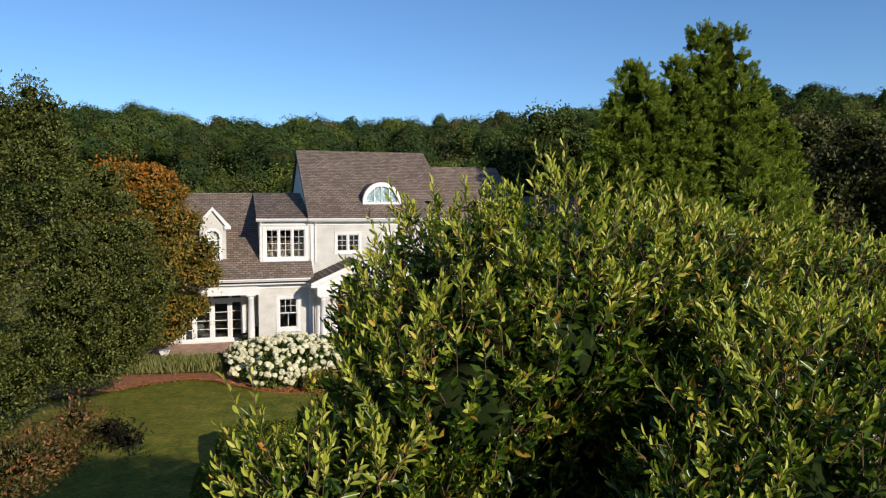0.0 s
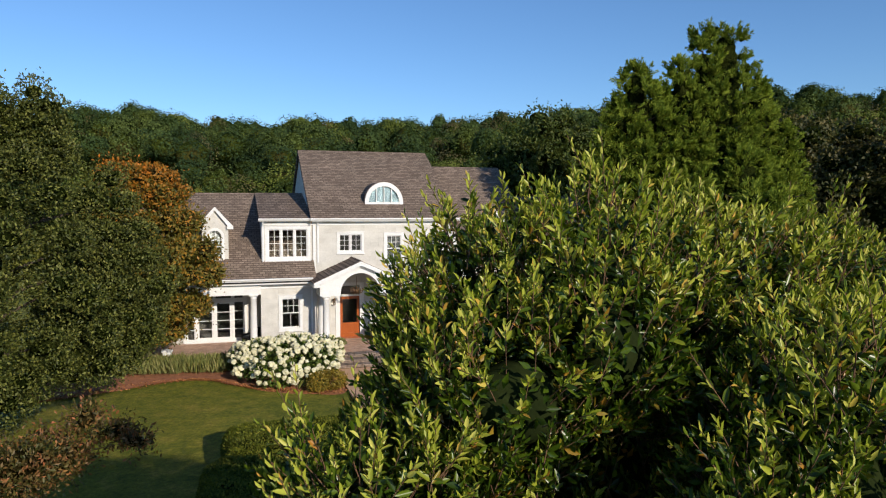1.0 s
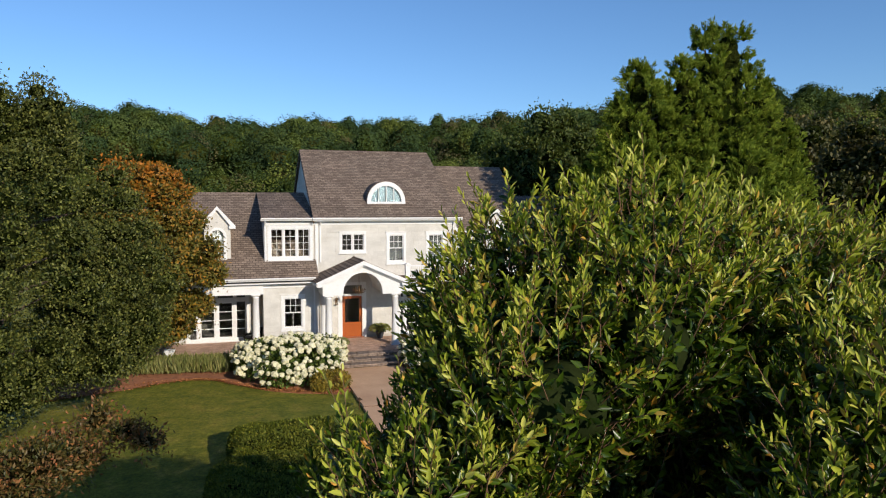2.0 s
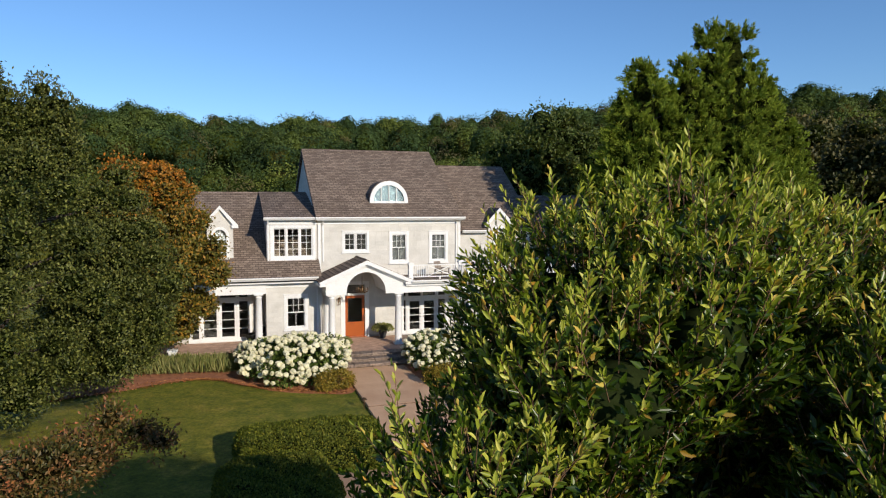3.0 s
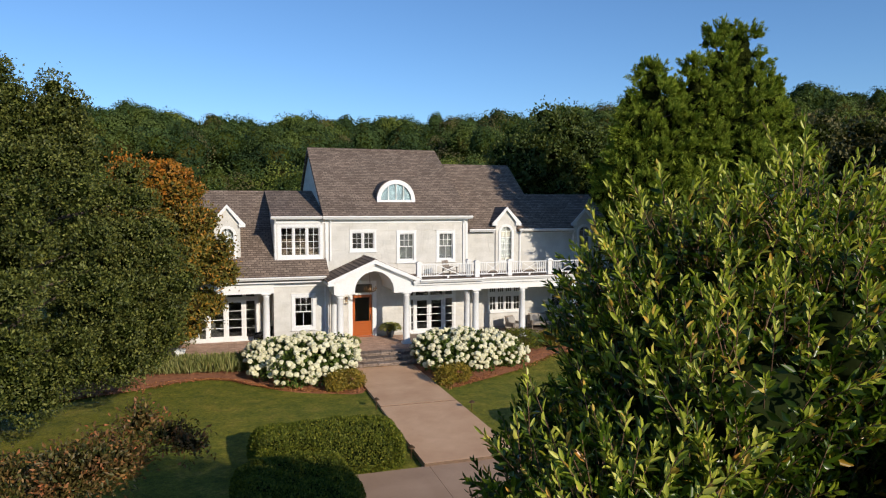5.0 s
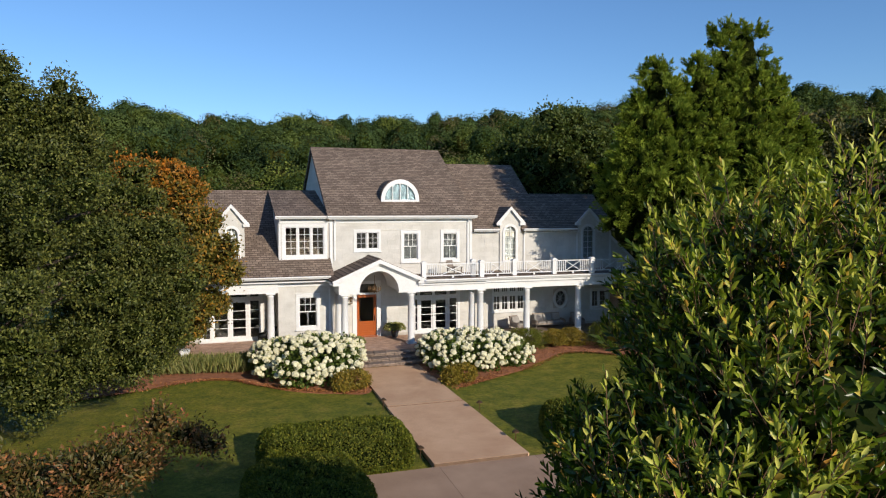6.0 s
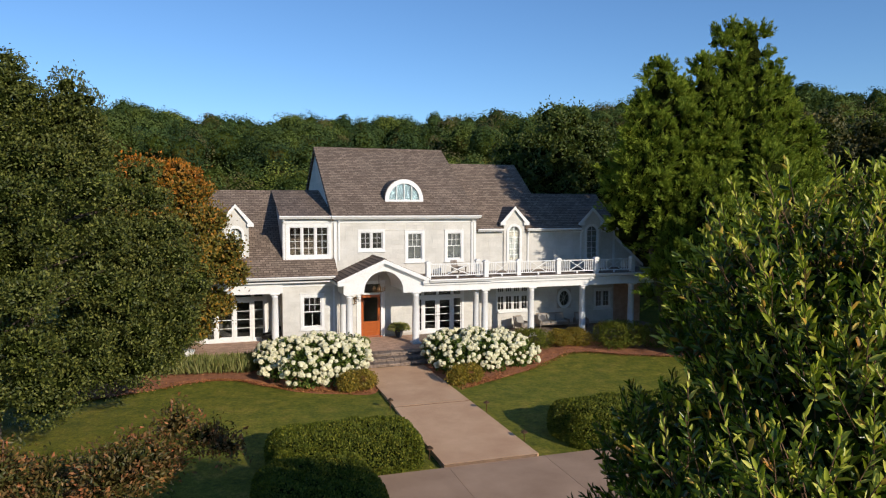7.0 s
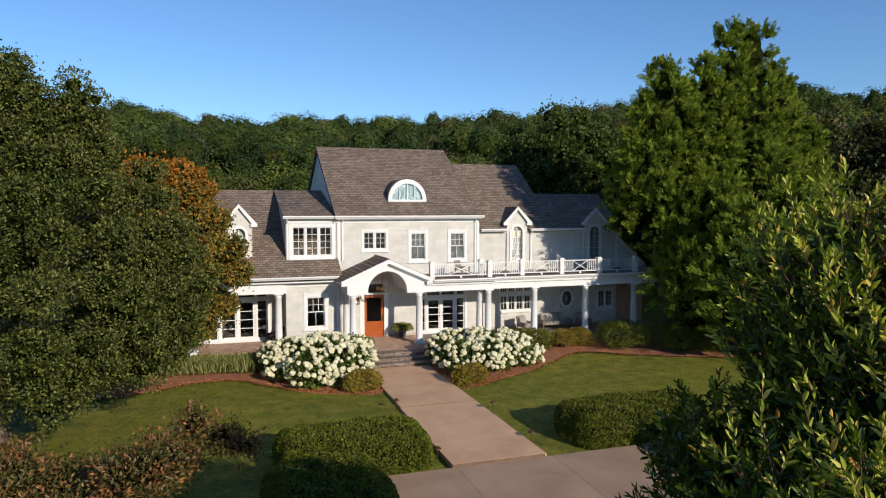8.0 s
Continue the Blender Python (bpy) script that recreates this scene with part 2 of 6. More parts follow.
bronze_top(M_ORANGE)
M_CYPRESS = leaf_mat("cypress_spray", [(0, (0.085, 0.118, 0.015)), (0.6, (0.125, 0.165, 0.02)), (1, (0.18, 0.21, 0.03))], 0.7, 0.1, spec=0.05, patch_scale=1.2, patches=((0.35, (0.75, 0.8, 0.8)), (0.65, (1.25, 1.2, 1.0))))
M_OAK = leaf_mat("oak_leaf", [(0, (0.028, 0.045, 0.01)), (0.6, (0.055, 0.075, 0.016)), (1, (0.1, 0.11, 0.025))], 0.5, 0.2)
M_WOODEDGE = leaf_mat("brownish_wood_leaf", [(0, (0.022, 0.03, 0.01)), (0.6, (0.045, 0.052, 0.015)), (1, (0.09, 0.085, 0.025))], 0.55, 0.15, patch_scale=0.25, patches=((0.35, (1, 1, 1)), (0.65, (1.3, 0.95, 0.8))))
M_REDBUSH = leaf_mat("reddish_brown_leaf", [(0, (0.03, 0.031, 0.01)), (0.5, (0.075, 0.06, 0.021)), (0.85, (0.13, 0.078, 0.032)), (1, (0.28, 0.12, 0.055))], 0.45, 0.2, patch_scale=1.6, patches=((0.4, (1.3, 0.95, 0.9)), (0.58, (0.7, 0.9, 0.6))))
# Shade inside hedges and the near crown, put into a dark solid colour.
M_CORE = rough_mat("painted_shade_core", (0.012, 0.018, 0.006), (0.025, 0.034, 0.01), 4, 30, 0.95, spec=0.0)
M_HEDGE = leaf_mat("clipped_hedge_leaf", [(0, (0.04, 0.052, 0.007)), (0.6, (0.085, 0.098, 0.012)), (1, (0.17, 0.16, 0.022))], 0.55, 0.15, spec=0.15)
M_HYDLEAF = leaf_mat("hydrangea_leaf", [(0, (0.04, 0.065, 0.012)), (0.6, (0.075, 0.11, 0.02)), (1, (0.13, 0.15, 0.035))], 0.5, 0.25)
M_OLIVE = leaf_mat("olive_bronze_leaf", [(0, (0.09, 0.075, 0.012)), (0.6, (0.18, 0.135, 0.018)), (1, (0.3, 0.19, 0.03))], 0.5, 0.2)
M_IRIS = leaf_mat("iris_blade", [(0, (0.13, 0.15, 0.05)), (0.6, (0.22, 0.22, 0.08)), (1, (0.32, 0.28, 0.13))], 0.5, 0.25)

# ---- builders ----
def ground_z(x, y):
    """Height of the ground: a gentle fall from the house to the drive, a wooded hill behind."""
    near = np.interp(y, [-60, -40, -18, -12, -4, 20], [-0.9, -0.6, -0.12, 0.0, 0.08, 0.12])
    s = np.clip((y + 0.55 * np.maximum(x, 0) - 28) / 225, 0, 1)
    crest = 26.4 + 6.2 * np.exp(-((x + 40) / 22) ** 2) + 2.2 * np.exp(-((x - 19) / 8) ** 2) + 1.5 * np.clip((x - 35) / 40, 0, 1) + 4.2 * np.clip((x - 95) / 40, 0, 1) + 0.7 * np.sin(x * 0.05 + 1.0)
    return near + crest * s * s * (3 - 2 * s)


def mesh_object(name, verts, faces_flat, sides, material, parent=None, smooth=False):
    """A mesh from arrays: all its faces have the same number of sides."""
    me = bpy.data.meshes.new(name)
    me.vertices.add(len(verts))
    me.vertices.foreach_set("co", np.asarray(verts, np.float32).ravel())
    n = len(faces_flat) // sides
    me.loops.add(len(faces_flat))
    me.loops.foreach_set("vertex_index", np.asarray(faces_flat, np.int32))
    me.polygons.add(n)
    me.polygons.foreach_set("loop_start", np.arange(n, dtype=np.int32) * sides)
    if smooth:
        me.polygons.foreach_set("use_smooth", np.ones(n, bool))
    me.update(calc_edges=True)
    me.materials.append(material)
    ob = new(name, me)
    ob.parent = parent
    return ob


def part(name, bm, material, parent=None, label="", smooth=False):
    me = bpy.data.meshes.new(name)
    bmesh.ops.remove_doubles(bm, verts=bm.verts, dist=0.0004)
    bmesh.ops.recalc_face_normals(bm, faces=bm.faces)
    if smooth:
        for f in bm.faces:
            f.smooth = True
    bm.to_mesh(me)
    bm.free()
    me.materials.append(material)
    ob = new(name, me)
    ob.parent = parent
    return tagged(ob, label)


def thing(name, label, category, at=(0, 0, 0), group="", kind=""):
    ob = new(name)
    ob.location = at
    ob.empty_display_size = 0.2
    return tagged(ob, label, category, group, kind)


def box(bm, x0, x1, y0, y1, z0, z1):
    vs = [bm.verts.new(p) for p in ((x0, y0, z0), (x1, y0, z0), (x1, y1, z0), (x0, y1, z0), (x0, y0, z1), (x1, y0, z1), (x1, y1, z1), (x0, y1, z1))]
    for f in ((0, 3, 2, 1), (4, 5, 6, 7), (0, 1, 5, 4), (1, 2, 6, 5), (2, 3, 7, 6), (3, 0, 4, 7)):
        bm.faces.new([vs[i] for i in f])
    return bm


def B(*dims):
    return box(bmesh.new(), *dims)


def boxes(*list_of_dims):
    bm = bmesh.new()
    for d in list_of_dims:
        box(bm, *d)
    return bm


def prism(bm, outline, axis, a, b):
    """Extrude an outline of 2D points along an axis from a to b. axis x: points are (y, z); y: (x, z); z: (x, y)."""
    put = {"x": lambda p, s: (s, p[0], p[1]), "y": lambda p, s: (p[0], s, p[1]), "z": lambda p, s: (p[0], p[1], s)}[axis]
    lo, hi = [bm.verts.new(put(p, a)) for p in outline], [bm.verts.new(put(p, b)) for p in outline]
    n = len(outline)
    bm.faces.new(lo)
    bm.faces.new(hi[::-1])
    for i in range(n):
        bm.faces.new((lo[i], hi[i], hi[(i + 1) % n], lo[(i + 1) % n]))
    return bm


def lathe(bm, profile, at=(0, 0, 0), n=20):
    """A turned solid from (radius, height) pairs."""
    rings = [[bm.verts.new((at[0] + r * math.cos(2 * math.pi * i / n), at[1] + r * math.sin(2 * math.pi * i / n), at[2] + z)) for i in range(n)] for r, z in profile]
    for a, b in zip(rings, rings[1:]):
        for i in range(n):
            bm.faces.new((a[i], a[(i + 1) % n], b[(i + 1) % n], b[i]))
    bm.faces.new(rings[0][::-1])
    bm.faces.new(rings[-1])
    return bm


def tube(bm, pts, radii, n=7):
    """A tapered limb through points."""
    prev = None
    pts = [Vector(p) for p in pts]
    for i, p in enumerate(pts):
        d = (pts[min(i + 1, len(pts) - 1)] - pts[max(i - 1, 0)]).normalized()
        a = d.orthogonal().normalized()
        b = d.cross(a)
        ring = [bm.verts.new(p + radii[i] * (math.cos(2 * math.pi * k / n) * a + math.sin(2 * math.pi * k / n) * b)) for k in range(n)]
        if prev:
            # join each vertex to its nearest partner, to avoid twist
            off = min(range(n), key=lambda o: (prev[0].co - ring[o].co).length)
            for k in range(n):
                bm.faces.new((prev[k], prev[(k + 1) % n], ring[(k + 1 + off) % n], ring[(k + off) % n]))
        else:
            bm.faces.new(ring[::-1])
        prev = ring
    bm.faces.new(prev)
    return bm


rng = np.random.default_rng(7)


def unit(v):
    return v / np.maximum(np.linalg.norm(v, axis=-1, keepdims=True), 1e-9)


def leaf_cloud(name, pos, way, up, length, width, material, parent=None, fold=0.25, fine=False, droop=0.0):
    """Many leaves in one mesh: at pos, pointing along way, with faces towards up. fine: six-sided outline, else a diamond."""
    n = len(pos)
    way = unit(way)
    side = unit(np.cross(way, up))
    nor = np.cross(side, way)
    L, W = np.broadcast_to(length, n)[:, None], np.broadcast_to(width, n)[:, None]
    lift = nor * W * fold
    if fine:
        v = np.stack([pos, pos + way * L * 0.3 + side * W * 0.45 + lift, pos + way * L * 0.7 + side * W * 0.4 + lift - nor * L * droop * 0.4, pos + way * L - nor * L * droop,
                      pos + way * L * 0.7 - side * W * 0.4 + lift - nor * L * droop * 0.4, pos + way * L * 0.3 - side * W * 0.45 + lift], 1)
        f = np.array([0, 1, 2, 3, 0, 3, 4, 5])
        flat = (np.arange(n)[:, None] * 6 + f).ravel()
        return mesh_object(name, v.reshape(-1, 3), flat, 4, material, parent)
    v = np.stack([pos, pos + way * L * 0.5 + side * W * 0.5 + lift, pos + way * L - nor * L * droop, pos + way * L * 0.5 - side * W * 0.5 + lift], 1)
    f = np.array([0, 1, 2, 0, 2, 3])
    flat = (np.arange(n)[:, None] * 4 + f).ravel()
    return mesh_object(name, v.reshape(-1, 3), flat, 3, material, parent)


def crown_points(clumps, count, shell=0.55, bumps=0.12):
    """Points in the outer part of many ellipsoid clumps (x, y, z, rx, ry, rz), thinned where another clump covers them; also the outward way."""
    c = np.asarray(clumps, float)
    w = (c[:, 3] * c[:, 4] + c[:, 3] * c[:, 5] + c[:, 4] * c[:, 5])
    pick = rng.choice(len(c), int(count * 1.6), p=w / w.sum())
    d = unit(rng.normal(size=(len(pick), 3)))
    r = shell + (1 - shell) * rng.random(len(pick)) ** 0.6
    ph = rng.random((len(c), 3)) * 6
    r = r * (1 + bumps * np.sin(d[:, 0] * 7 + ph[pick, 0]) * np.sin(d[:, 1] * 7 + ph[pick, 1]) + bumps * 0.7 * np.sin(d[:, 2] * 11 + ph[pick, 2]))
    p = c[pick, :3] + d * c[pick, 3:] * r[:, None]
    keep = np.ones(len(p), bool)
    for k in range(len(c)):
        q = ((p - c[k, :3]) / c[k, 3:])
        inside = ((q * q).sum(1) < 0.3) & (pick != k)
        keep &= ~inside
    out = unit(d / c[pick, 3:])
    return p[keep][:count], out[keep][:count]


def clump_crown(center, radii, n, size, seed, flat=0.0, top_bias=0.0):
    """A list of clumps spread over a big ellipsoid, for a crown with an uneven outline."""
    r = random.Random(seed)
    out = []
    for i in range(n):
        z = 1 - 2 * (i + 0.5) / n
        a = i * 2.39996 + r.uniform(-0.3, 0.3)
        h = math.sqrt(1 - z * z)
        k = r.uniform(0.6, 0.92)
        s = size * r.uniform(0.7, 1.25)
        out.append((center[0] + radii[0] * k * h * math.cos(a), center[1] + radii[1] * k * h * math.sin(a), center[2] + radii[2] * k * z, s, s, s * r.uniform(0.65, 0.9)))
    out.append((*center, radii[0] * 0.62, radii[1] * 0.62, radii[2] * 0.65))
    return out


def add_trunk(parent, base, clumps, radius, limbs, top=None, seed=1, material=None, name="trunk"):
    """A tapered trunk with limbs that reach into the clumps."""
    r = random.Random(seed)
    bm = bmesh.new()
    top = top or (base[0], base[1], max(c[2] for c in clumps))
    b, t = Vector(base), Vector(top)
    pts = [b + (t - b) * (i / 6) + Vector((r.uniform(-1, 1), r.uniform(-1, 1), 0)) * radius * 0.8 * (0 < i) for i in range(7)]
    tube(bm, pts, [radius * (1.35 if i == 0 else 1 - i / 7) for i in range(7)], 9)
    for c in r.sample(clumps, min(limbs, len(clumps))):
        e = Vector(c[:3])
        k = max(0.12, min(0.85, (e.z - b.z) / max(t.z - b.z, 0.1) - 0.25))
        s = b + (t - b) * k
        mid = s.lerp(e, 0.5) + Vector((0, 0, 0.12 * (e - s).length))
        tube(bm, [s, mid, e], [radius * 0.38 * (1.1 - k), radius * 0.24 * (1.1 - k), radius * 0.06], 6)
    return part(name, bm, material or M_BARK, parent)


BALL = None


def puff_cores(clumps, shrink, name, material, parent, r):
    """A lumpy solid inside each clump, for dense foliage; dark materials paint its shade."""
    global BALL
    if BALL is None:
        bm = bmesh.new()
        bmesh.ops.create_icosphere(bm, subdivisions=2, radius=1.0)
        BALL = np.array([v.co for v in bm.verts]), np.array([[v.index for v in f.verts] for f in bm.faces])
        bm.free()
    ball, tri = BALL
    v, f = [], []
    for i, c in enumerate(clumps):
        lobes = unit(r.normal(size=(6, 3)))
        k = shrink * (0.75 + 0.35 * np.max(ball @ lobes.T, axis=1) ** 3)
        v.append(np.array(c[:3]) + ball * np.array(c[3:]) * k[:, None])
        f.append(tri + i * len(ball))
    return mesh_object(name, np.concatenate(v), np.concatenate(f).ravel(), 3, material, parent)


def leafy_tree(name, label, category, base, clumps, count, leaf, material, trunk_r, limbs=14, seed=1, fine=False, droop=0.1, upward=0.3, shell=0.8, top=None, bark=None, core=0.7, core_mat=None, loose=0.12, face_noise=0.4, flat=0.0):
    """A tree: trunk and limbs, and a crown of leafy clumps. loose: the share of leaves that stray outside the clumps."""
    t = thing(name, label, category, base)
    off = np.array(base)
    cl = [(c[0] - base[0], c[1] - base[1], c[2] - base[2], *c[3:]) for c in clumps]
    add_trunk(t, (0, 0, -0.1), cl, trunk_r, limbs, top=top, seed=seed, material=bark)
    if core:
        # Dark solids that paint the shade between leaf clumps.
        puff_cores([c for c in cl if c[2] + off[2] - c[5] * core > 0.1], core, "inner_foliage", core_mat or M_GREENSHADE, t, np.random.default_rng(seed))
    p, o = crown_points(cl, count, shell)
    n = len(p)
    stray = rng.random(n) < loose
    p = p + o * (stray * rng.random(n) * 0.35 * leaf[0] / 0.12)[:, None]
    z = p[:, 2] + off[2] - ground_z(p[:, 0] + off[0], p[:, 1] + off[1]) > 0.15
    p, o = p[z], o[z]
    n = len(p)
    way = o * 0.6 + rng.normal(size=(n, 3)) * 0.7 + np.array([0, 0, upward])
    up = o + np.array([0, 0, 0.35]) + rng.normal(size=(n, 3)) * face_noise
    way = way - up * (flat * (way * up).sum(1) / (up * up).sum(1))[:, None]
    s = rng.uniform(0.65, 1.25, n)
    leaf_cloud("crown", p, way, up, leaf[0] * s, leaf[1] * s, material, t, fine=fine, droop=droop)
    return t

# ---- ground ----
def ground():
    gx = np.unique(np.concatenate([np.linspace(-900, -60, 22), np.linspace(-60, 60, 81), np.linspace(60, 900, 29)]))
    gy = np.unique(np.concatenate([np.linspace(-700, -60, 14), np.linspace(-60, 30, 91), np.linspace(30, 900, 60)]))
    X, Y = np.meshgrid(gx, gy)
    Z = ground_z(X, Y) + np.where(Y < 20, 0.03 * np.sin(X * 0.7) * np.sin(Y * 0.55 + 1), 0)
    nx, ny = len(gx), len(gy)
    i = (np.arange(ny - 1)[:, None] * nx + np.arange(nx - 1)).ravel()
    flat = np.stack([i, i + 1, i + nx + 1, i + nx], 1).ravel()
    ob = mesh_object("ground", np.stack([X.ravel(), Y.ravel(), Z.ravel()], 1), flat, 4, M_GRASS, smooth=True)
    return tagged(ob, "mown green lawn running out to a wooded hill", "ground", kind="structure")


ground()

# ---- house ----
house = thing("house", "large cream shingled house with white trim and a brown asphalt-shingle roof", "house")
FLOOR = 0.6


def wall_mesh(x0, x1, y0, y1, z0, z1, holes):
    """A thick wall along x with rectangular openings (x0, x1, z0, z1)."""
    bm = bmesh.new()
    xs = sorted({x0, x1, *(h[0] for h in holes), *(h[1] for h in holes)})
    zs = sorted({z0, z1, *(h[2] for h in holes), *(h[3] for h in holes)})
    for a, b in zip(xs, xs[1:]):
        for c, d in zip(zs, zs[1:]):
            mx, mz = (a + b) / 2, (c + d) / 2
            if not any(h[0] < mx < h[1] and h[2] < mz < h[3] for h in holes):
                box(bm, a, b, y0, y1, c, d)
    return bm


def unit_shingle():
    """One wedge-shaped shingle, 1 m wide and 1 m high: thick at its lower edge."""
    bm = bmesh.new()
    prism(bm, [(0, 0), (-0.024, 0.0), (-0.024, 0.03), (-0.006, 1.0), (0, 1.0)], "x", 0.004, 0.996)
    me = bpy.data.meshes.new("shingle")
    bmesh.ops.recalc_face_normals(bm, faces=bm.faces)
    bm.to_mesh(me)
    bm.free()
    me.materials.append(M_SHINGLE)
    return me


SHINGLE = unit_shingle()
SIDING = []   # walls to be clad at the end of the file: wall part, x0, x1, z0, z1, y, holes, roof test


def clad(wall, x0, x1, z0, z1, y, holes, test=None, course=0.27, seed=1):
    """Courses of single shingles on a wall's front, cut round its openings."""
    r = random.Random(seed)
    rows = max(1, round((z1 - z0) / course))
    h = (z1 - z0) / rows
    for k in range(rows):
        a, b = z0 + k * h, z0 + (k + 1) * h
        x = x0
        while x < x1 - 0.02:
            w = min(r.uniform(0.3, 0.62), x1 - x)
            if x1 - x - w < 0.12:
                w = x1 - x
            spans = [(x, x + w, a, b)]
            for q in holes:
                nxt = []
                for s in spans:
                    if s[1] <= q[0] or s[0] >= q[1] or s[3] <= q[2] or s[2] >= q[3]:
                        nxt.append(s)
                        continue
                    if s[0] < q[0]:
                        nxt.append((s[0], q[0], s[2], s[3]))
                    if s[1] > q[1]:
                        nxt.append((q[1], s[1], s[2], s[3]))
                    lo, hi = max(s[0], q[0]), min(s[1], q[1])
                    if s[2] < q[2]:
                        nxt.append((lo, hi, s[2], q[2]))
                    if s[3] > q[3]:
                        nxt.append((lo, hi, q[3], s[3]))
                spans = nxt
            for s in spans:
                if s[1] - s[0] < 0.03 or s[3] - s[2] < 0.03 or (test and not test((s[0] + s[1]) / 2, (s[2] + s[3]) / 2)):
                    continue
                ob = new("shingle", SHINGLE)
                ob.location, ob.scale = (s[0], y, s[2]), (s[1] - s[0], r.uniform(0.8, 1.3), s[3] - s[2] + 0.004)
                ob.parent = wall
            x += w


def pane_grid(win, x0, x1, z0, z1, y, nx, nz, name="sash", bar=0.022, rail=0.05, solid=0.0):
    """One sash: a frame with glazing bars, and its panes."""
    bm = boxes((x0, x0 + rail, y - 0.02, y + 0.03, z0, z1), (x1 - rail, x1, y - 0.02, y + 0.03, z0, z1),
               (x0 + rail, x1 - rail, y - 0.02, y + 0.03, z0, z0 + rail + solid), (x0 + rail, x1 - rail, y - 0.02, y + 0.03, z1 - rail, z1))
    a, b, c, d = x0 + rail, x1 - rail, z0 + rail + solid, z1 - rail
    for i in range(1, nx):
        xc = a + (b - a) * i / nx
        box(bm, xc - bar / 2, xc + bar / 2, y - 0.012, y + 0.02, c, d)
    for k in range(1, nz):
        zc = c + (d - c) * k / nz
        box(bm, a, b, y - 0.014, y + 0.018, zc - bar / 2, zc + bar / 2)
    part(name, bm, M_TRIM, win)
    for i in range(nx):
        for k in range(nz):
            g = part("pane", B(a + (b - a) * i / nx, a + (b - a) * (i + 1) / nx, y + 0.002, y + 0.008, c + (d - c) * k / nz, c + (d - c) * (k + 1) / nz), M_GLASS, win)
            g.visible_shadow = False


def casing(win, x0, x1, z0, z1, y, w=0.13, sill=True, proud=0.05):
    """White casing boards round an opening on a wall face at y."""
    part("frame", boxes((x0, x0 + w, y - proud, y + 0.1, z0, z1), (x1 - w, x1, y - proud, y + 0.1, z0, z1), (x0 + w, x1 - w, y - proud, y + 0.1, z1 - w, z1),
                        (x0 + w, x1 - w, y - proud, y + 0.1, z0, z0 + w)), M_TRIM, win)
    if sill:
        part("sill", B(x0 - 0.04, x1 + 0.04, y - proud - 0.05, y + 0.05, z0 - 0.05, z0 - 0.002), M_TRIM, win)
        part("cap", B(x0 - 0.03, x1 + 0.03, y - proud - 0.03, y + 0.03, z1 + 0.002, z1 + 0.035), M_TRIM, win)


def window(x0, x1, z0, z1, y, lights, nx, nz, w=0.13, double_hung=False, shade=0.0):
    """A cased window; lights side by side, each with nx by nz panes."""
    win = thing("window", "white-cased window with divided panes", "")
    win.parent = house
    casing(win, x0, x1, z0, z1, y, w)
    a, b, c, d = x0 + w, x1 - w, z0 + w, z1 - w
    gap = 0.07
    lw = (b - a - gap * (lights - 1)) / lights
    for i in range(lights):
        u = a + i * (lw + gap)
        if i:
            part("mullion", B(u - gap, u, y - 0.03, y + 0.08, c, d), M_TRIM, win)
        if double_hung:
            m = (c + d) / 2
            pane_grid(win, u, u + lw, m - 0.02, d, y + 0.03, nx, nz)
            pane_grid(win, u, u + lw, c, m + 0.02, y + 0.075, 2 if nx > 2 else 1, 1)
        else:
            pane_grid(win, u, u + lw, c, d, y + 0.04, nx, nz)
    if shade:
        part("shade", B(a, b, y + 0.16, y + 0.17, d - (d - c) * shade, d), M_CURTAIN, win, "pale fabric shade")
    return (x0, x1, z0, z1)


def hole(w, m=0.06):
    return (w[0] + m, w[1] - m, w[2] + m, w[3] - m)


# walls: main block
Y0 = 0.25
W_B = window(-0.77, 0.77, 5.48, 6.7, Y0, 2, 2, 3)
W_C = window(1.96, 3.14, 4.8, 6.64, Y0, 1, 3, 2, 0.16, True, 1.0)
W_D = window(4.36, 5.54, 4.8, 6.64, Y0, 1, 3, 2, 0.16, True, 1.0)
DOOR = (-0.72, 0.6, FLOOR, 3.72)
FD2 = (2.72, 5.46, FLOOR, 3.22)
main_wall = part("wall", wall_mesh(-2.1, 6.3, Y0, Y0 + 0.2, 0, 7.4, [hole(W_B), hole(W_C), hole(W_D), DOOR, FD2]), M_WALL, house)
SIDING.append((main_wall, -2.02, 6.2, 3.95, 7.2, Y0, [W_B, W_C, W_D], None))
SIDING.append((main_wall, -2.0, 6.2, FLOOR + 0.12, 3.95, Y0, [(DOOR[0] - 0.17, DOOR[1] + 0.17, 0, 3.8), (FD2[0] - 0.1, FD2[1] + 0.1, 0, 3.34)], None))
for xa, xb in ((-2.1, -1.9), (6.1, 6.3)):
    part("wall", prism(bmesh.new(), [(Y0 + 0.2, 0), (14.5, 0), (14.5, 7.4), (7.4, 11.6), (Y0 + 0.2, 7.38)], "x", xa, xb), M_WALL, house)
part("wall", B(-1.9, 6.1, 14.3, 14.5, 0, 7.38), M_WALL, house)
# lapped boards on the exposed left gable
for k in range(26):
    z = 7.3 + k * 0.17
    ya, yb = Y0 + 0.1 + (z - 7.3) * 7.15 / 4.35, 14.4 - (z - 7.3) * 7.0 / 4.35
    if yb - ya > 0.3:
        part("clapboard", prism(bmesh.new(), [(-2.1, z), (-2.128, z), (-2.112, z + 0.17), (-2.1, z + 0.17)], "y", ya, yb), M_SHINGLE, house)
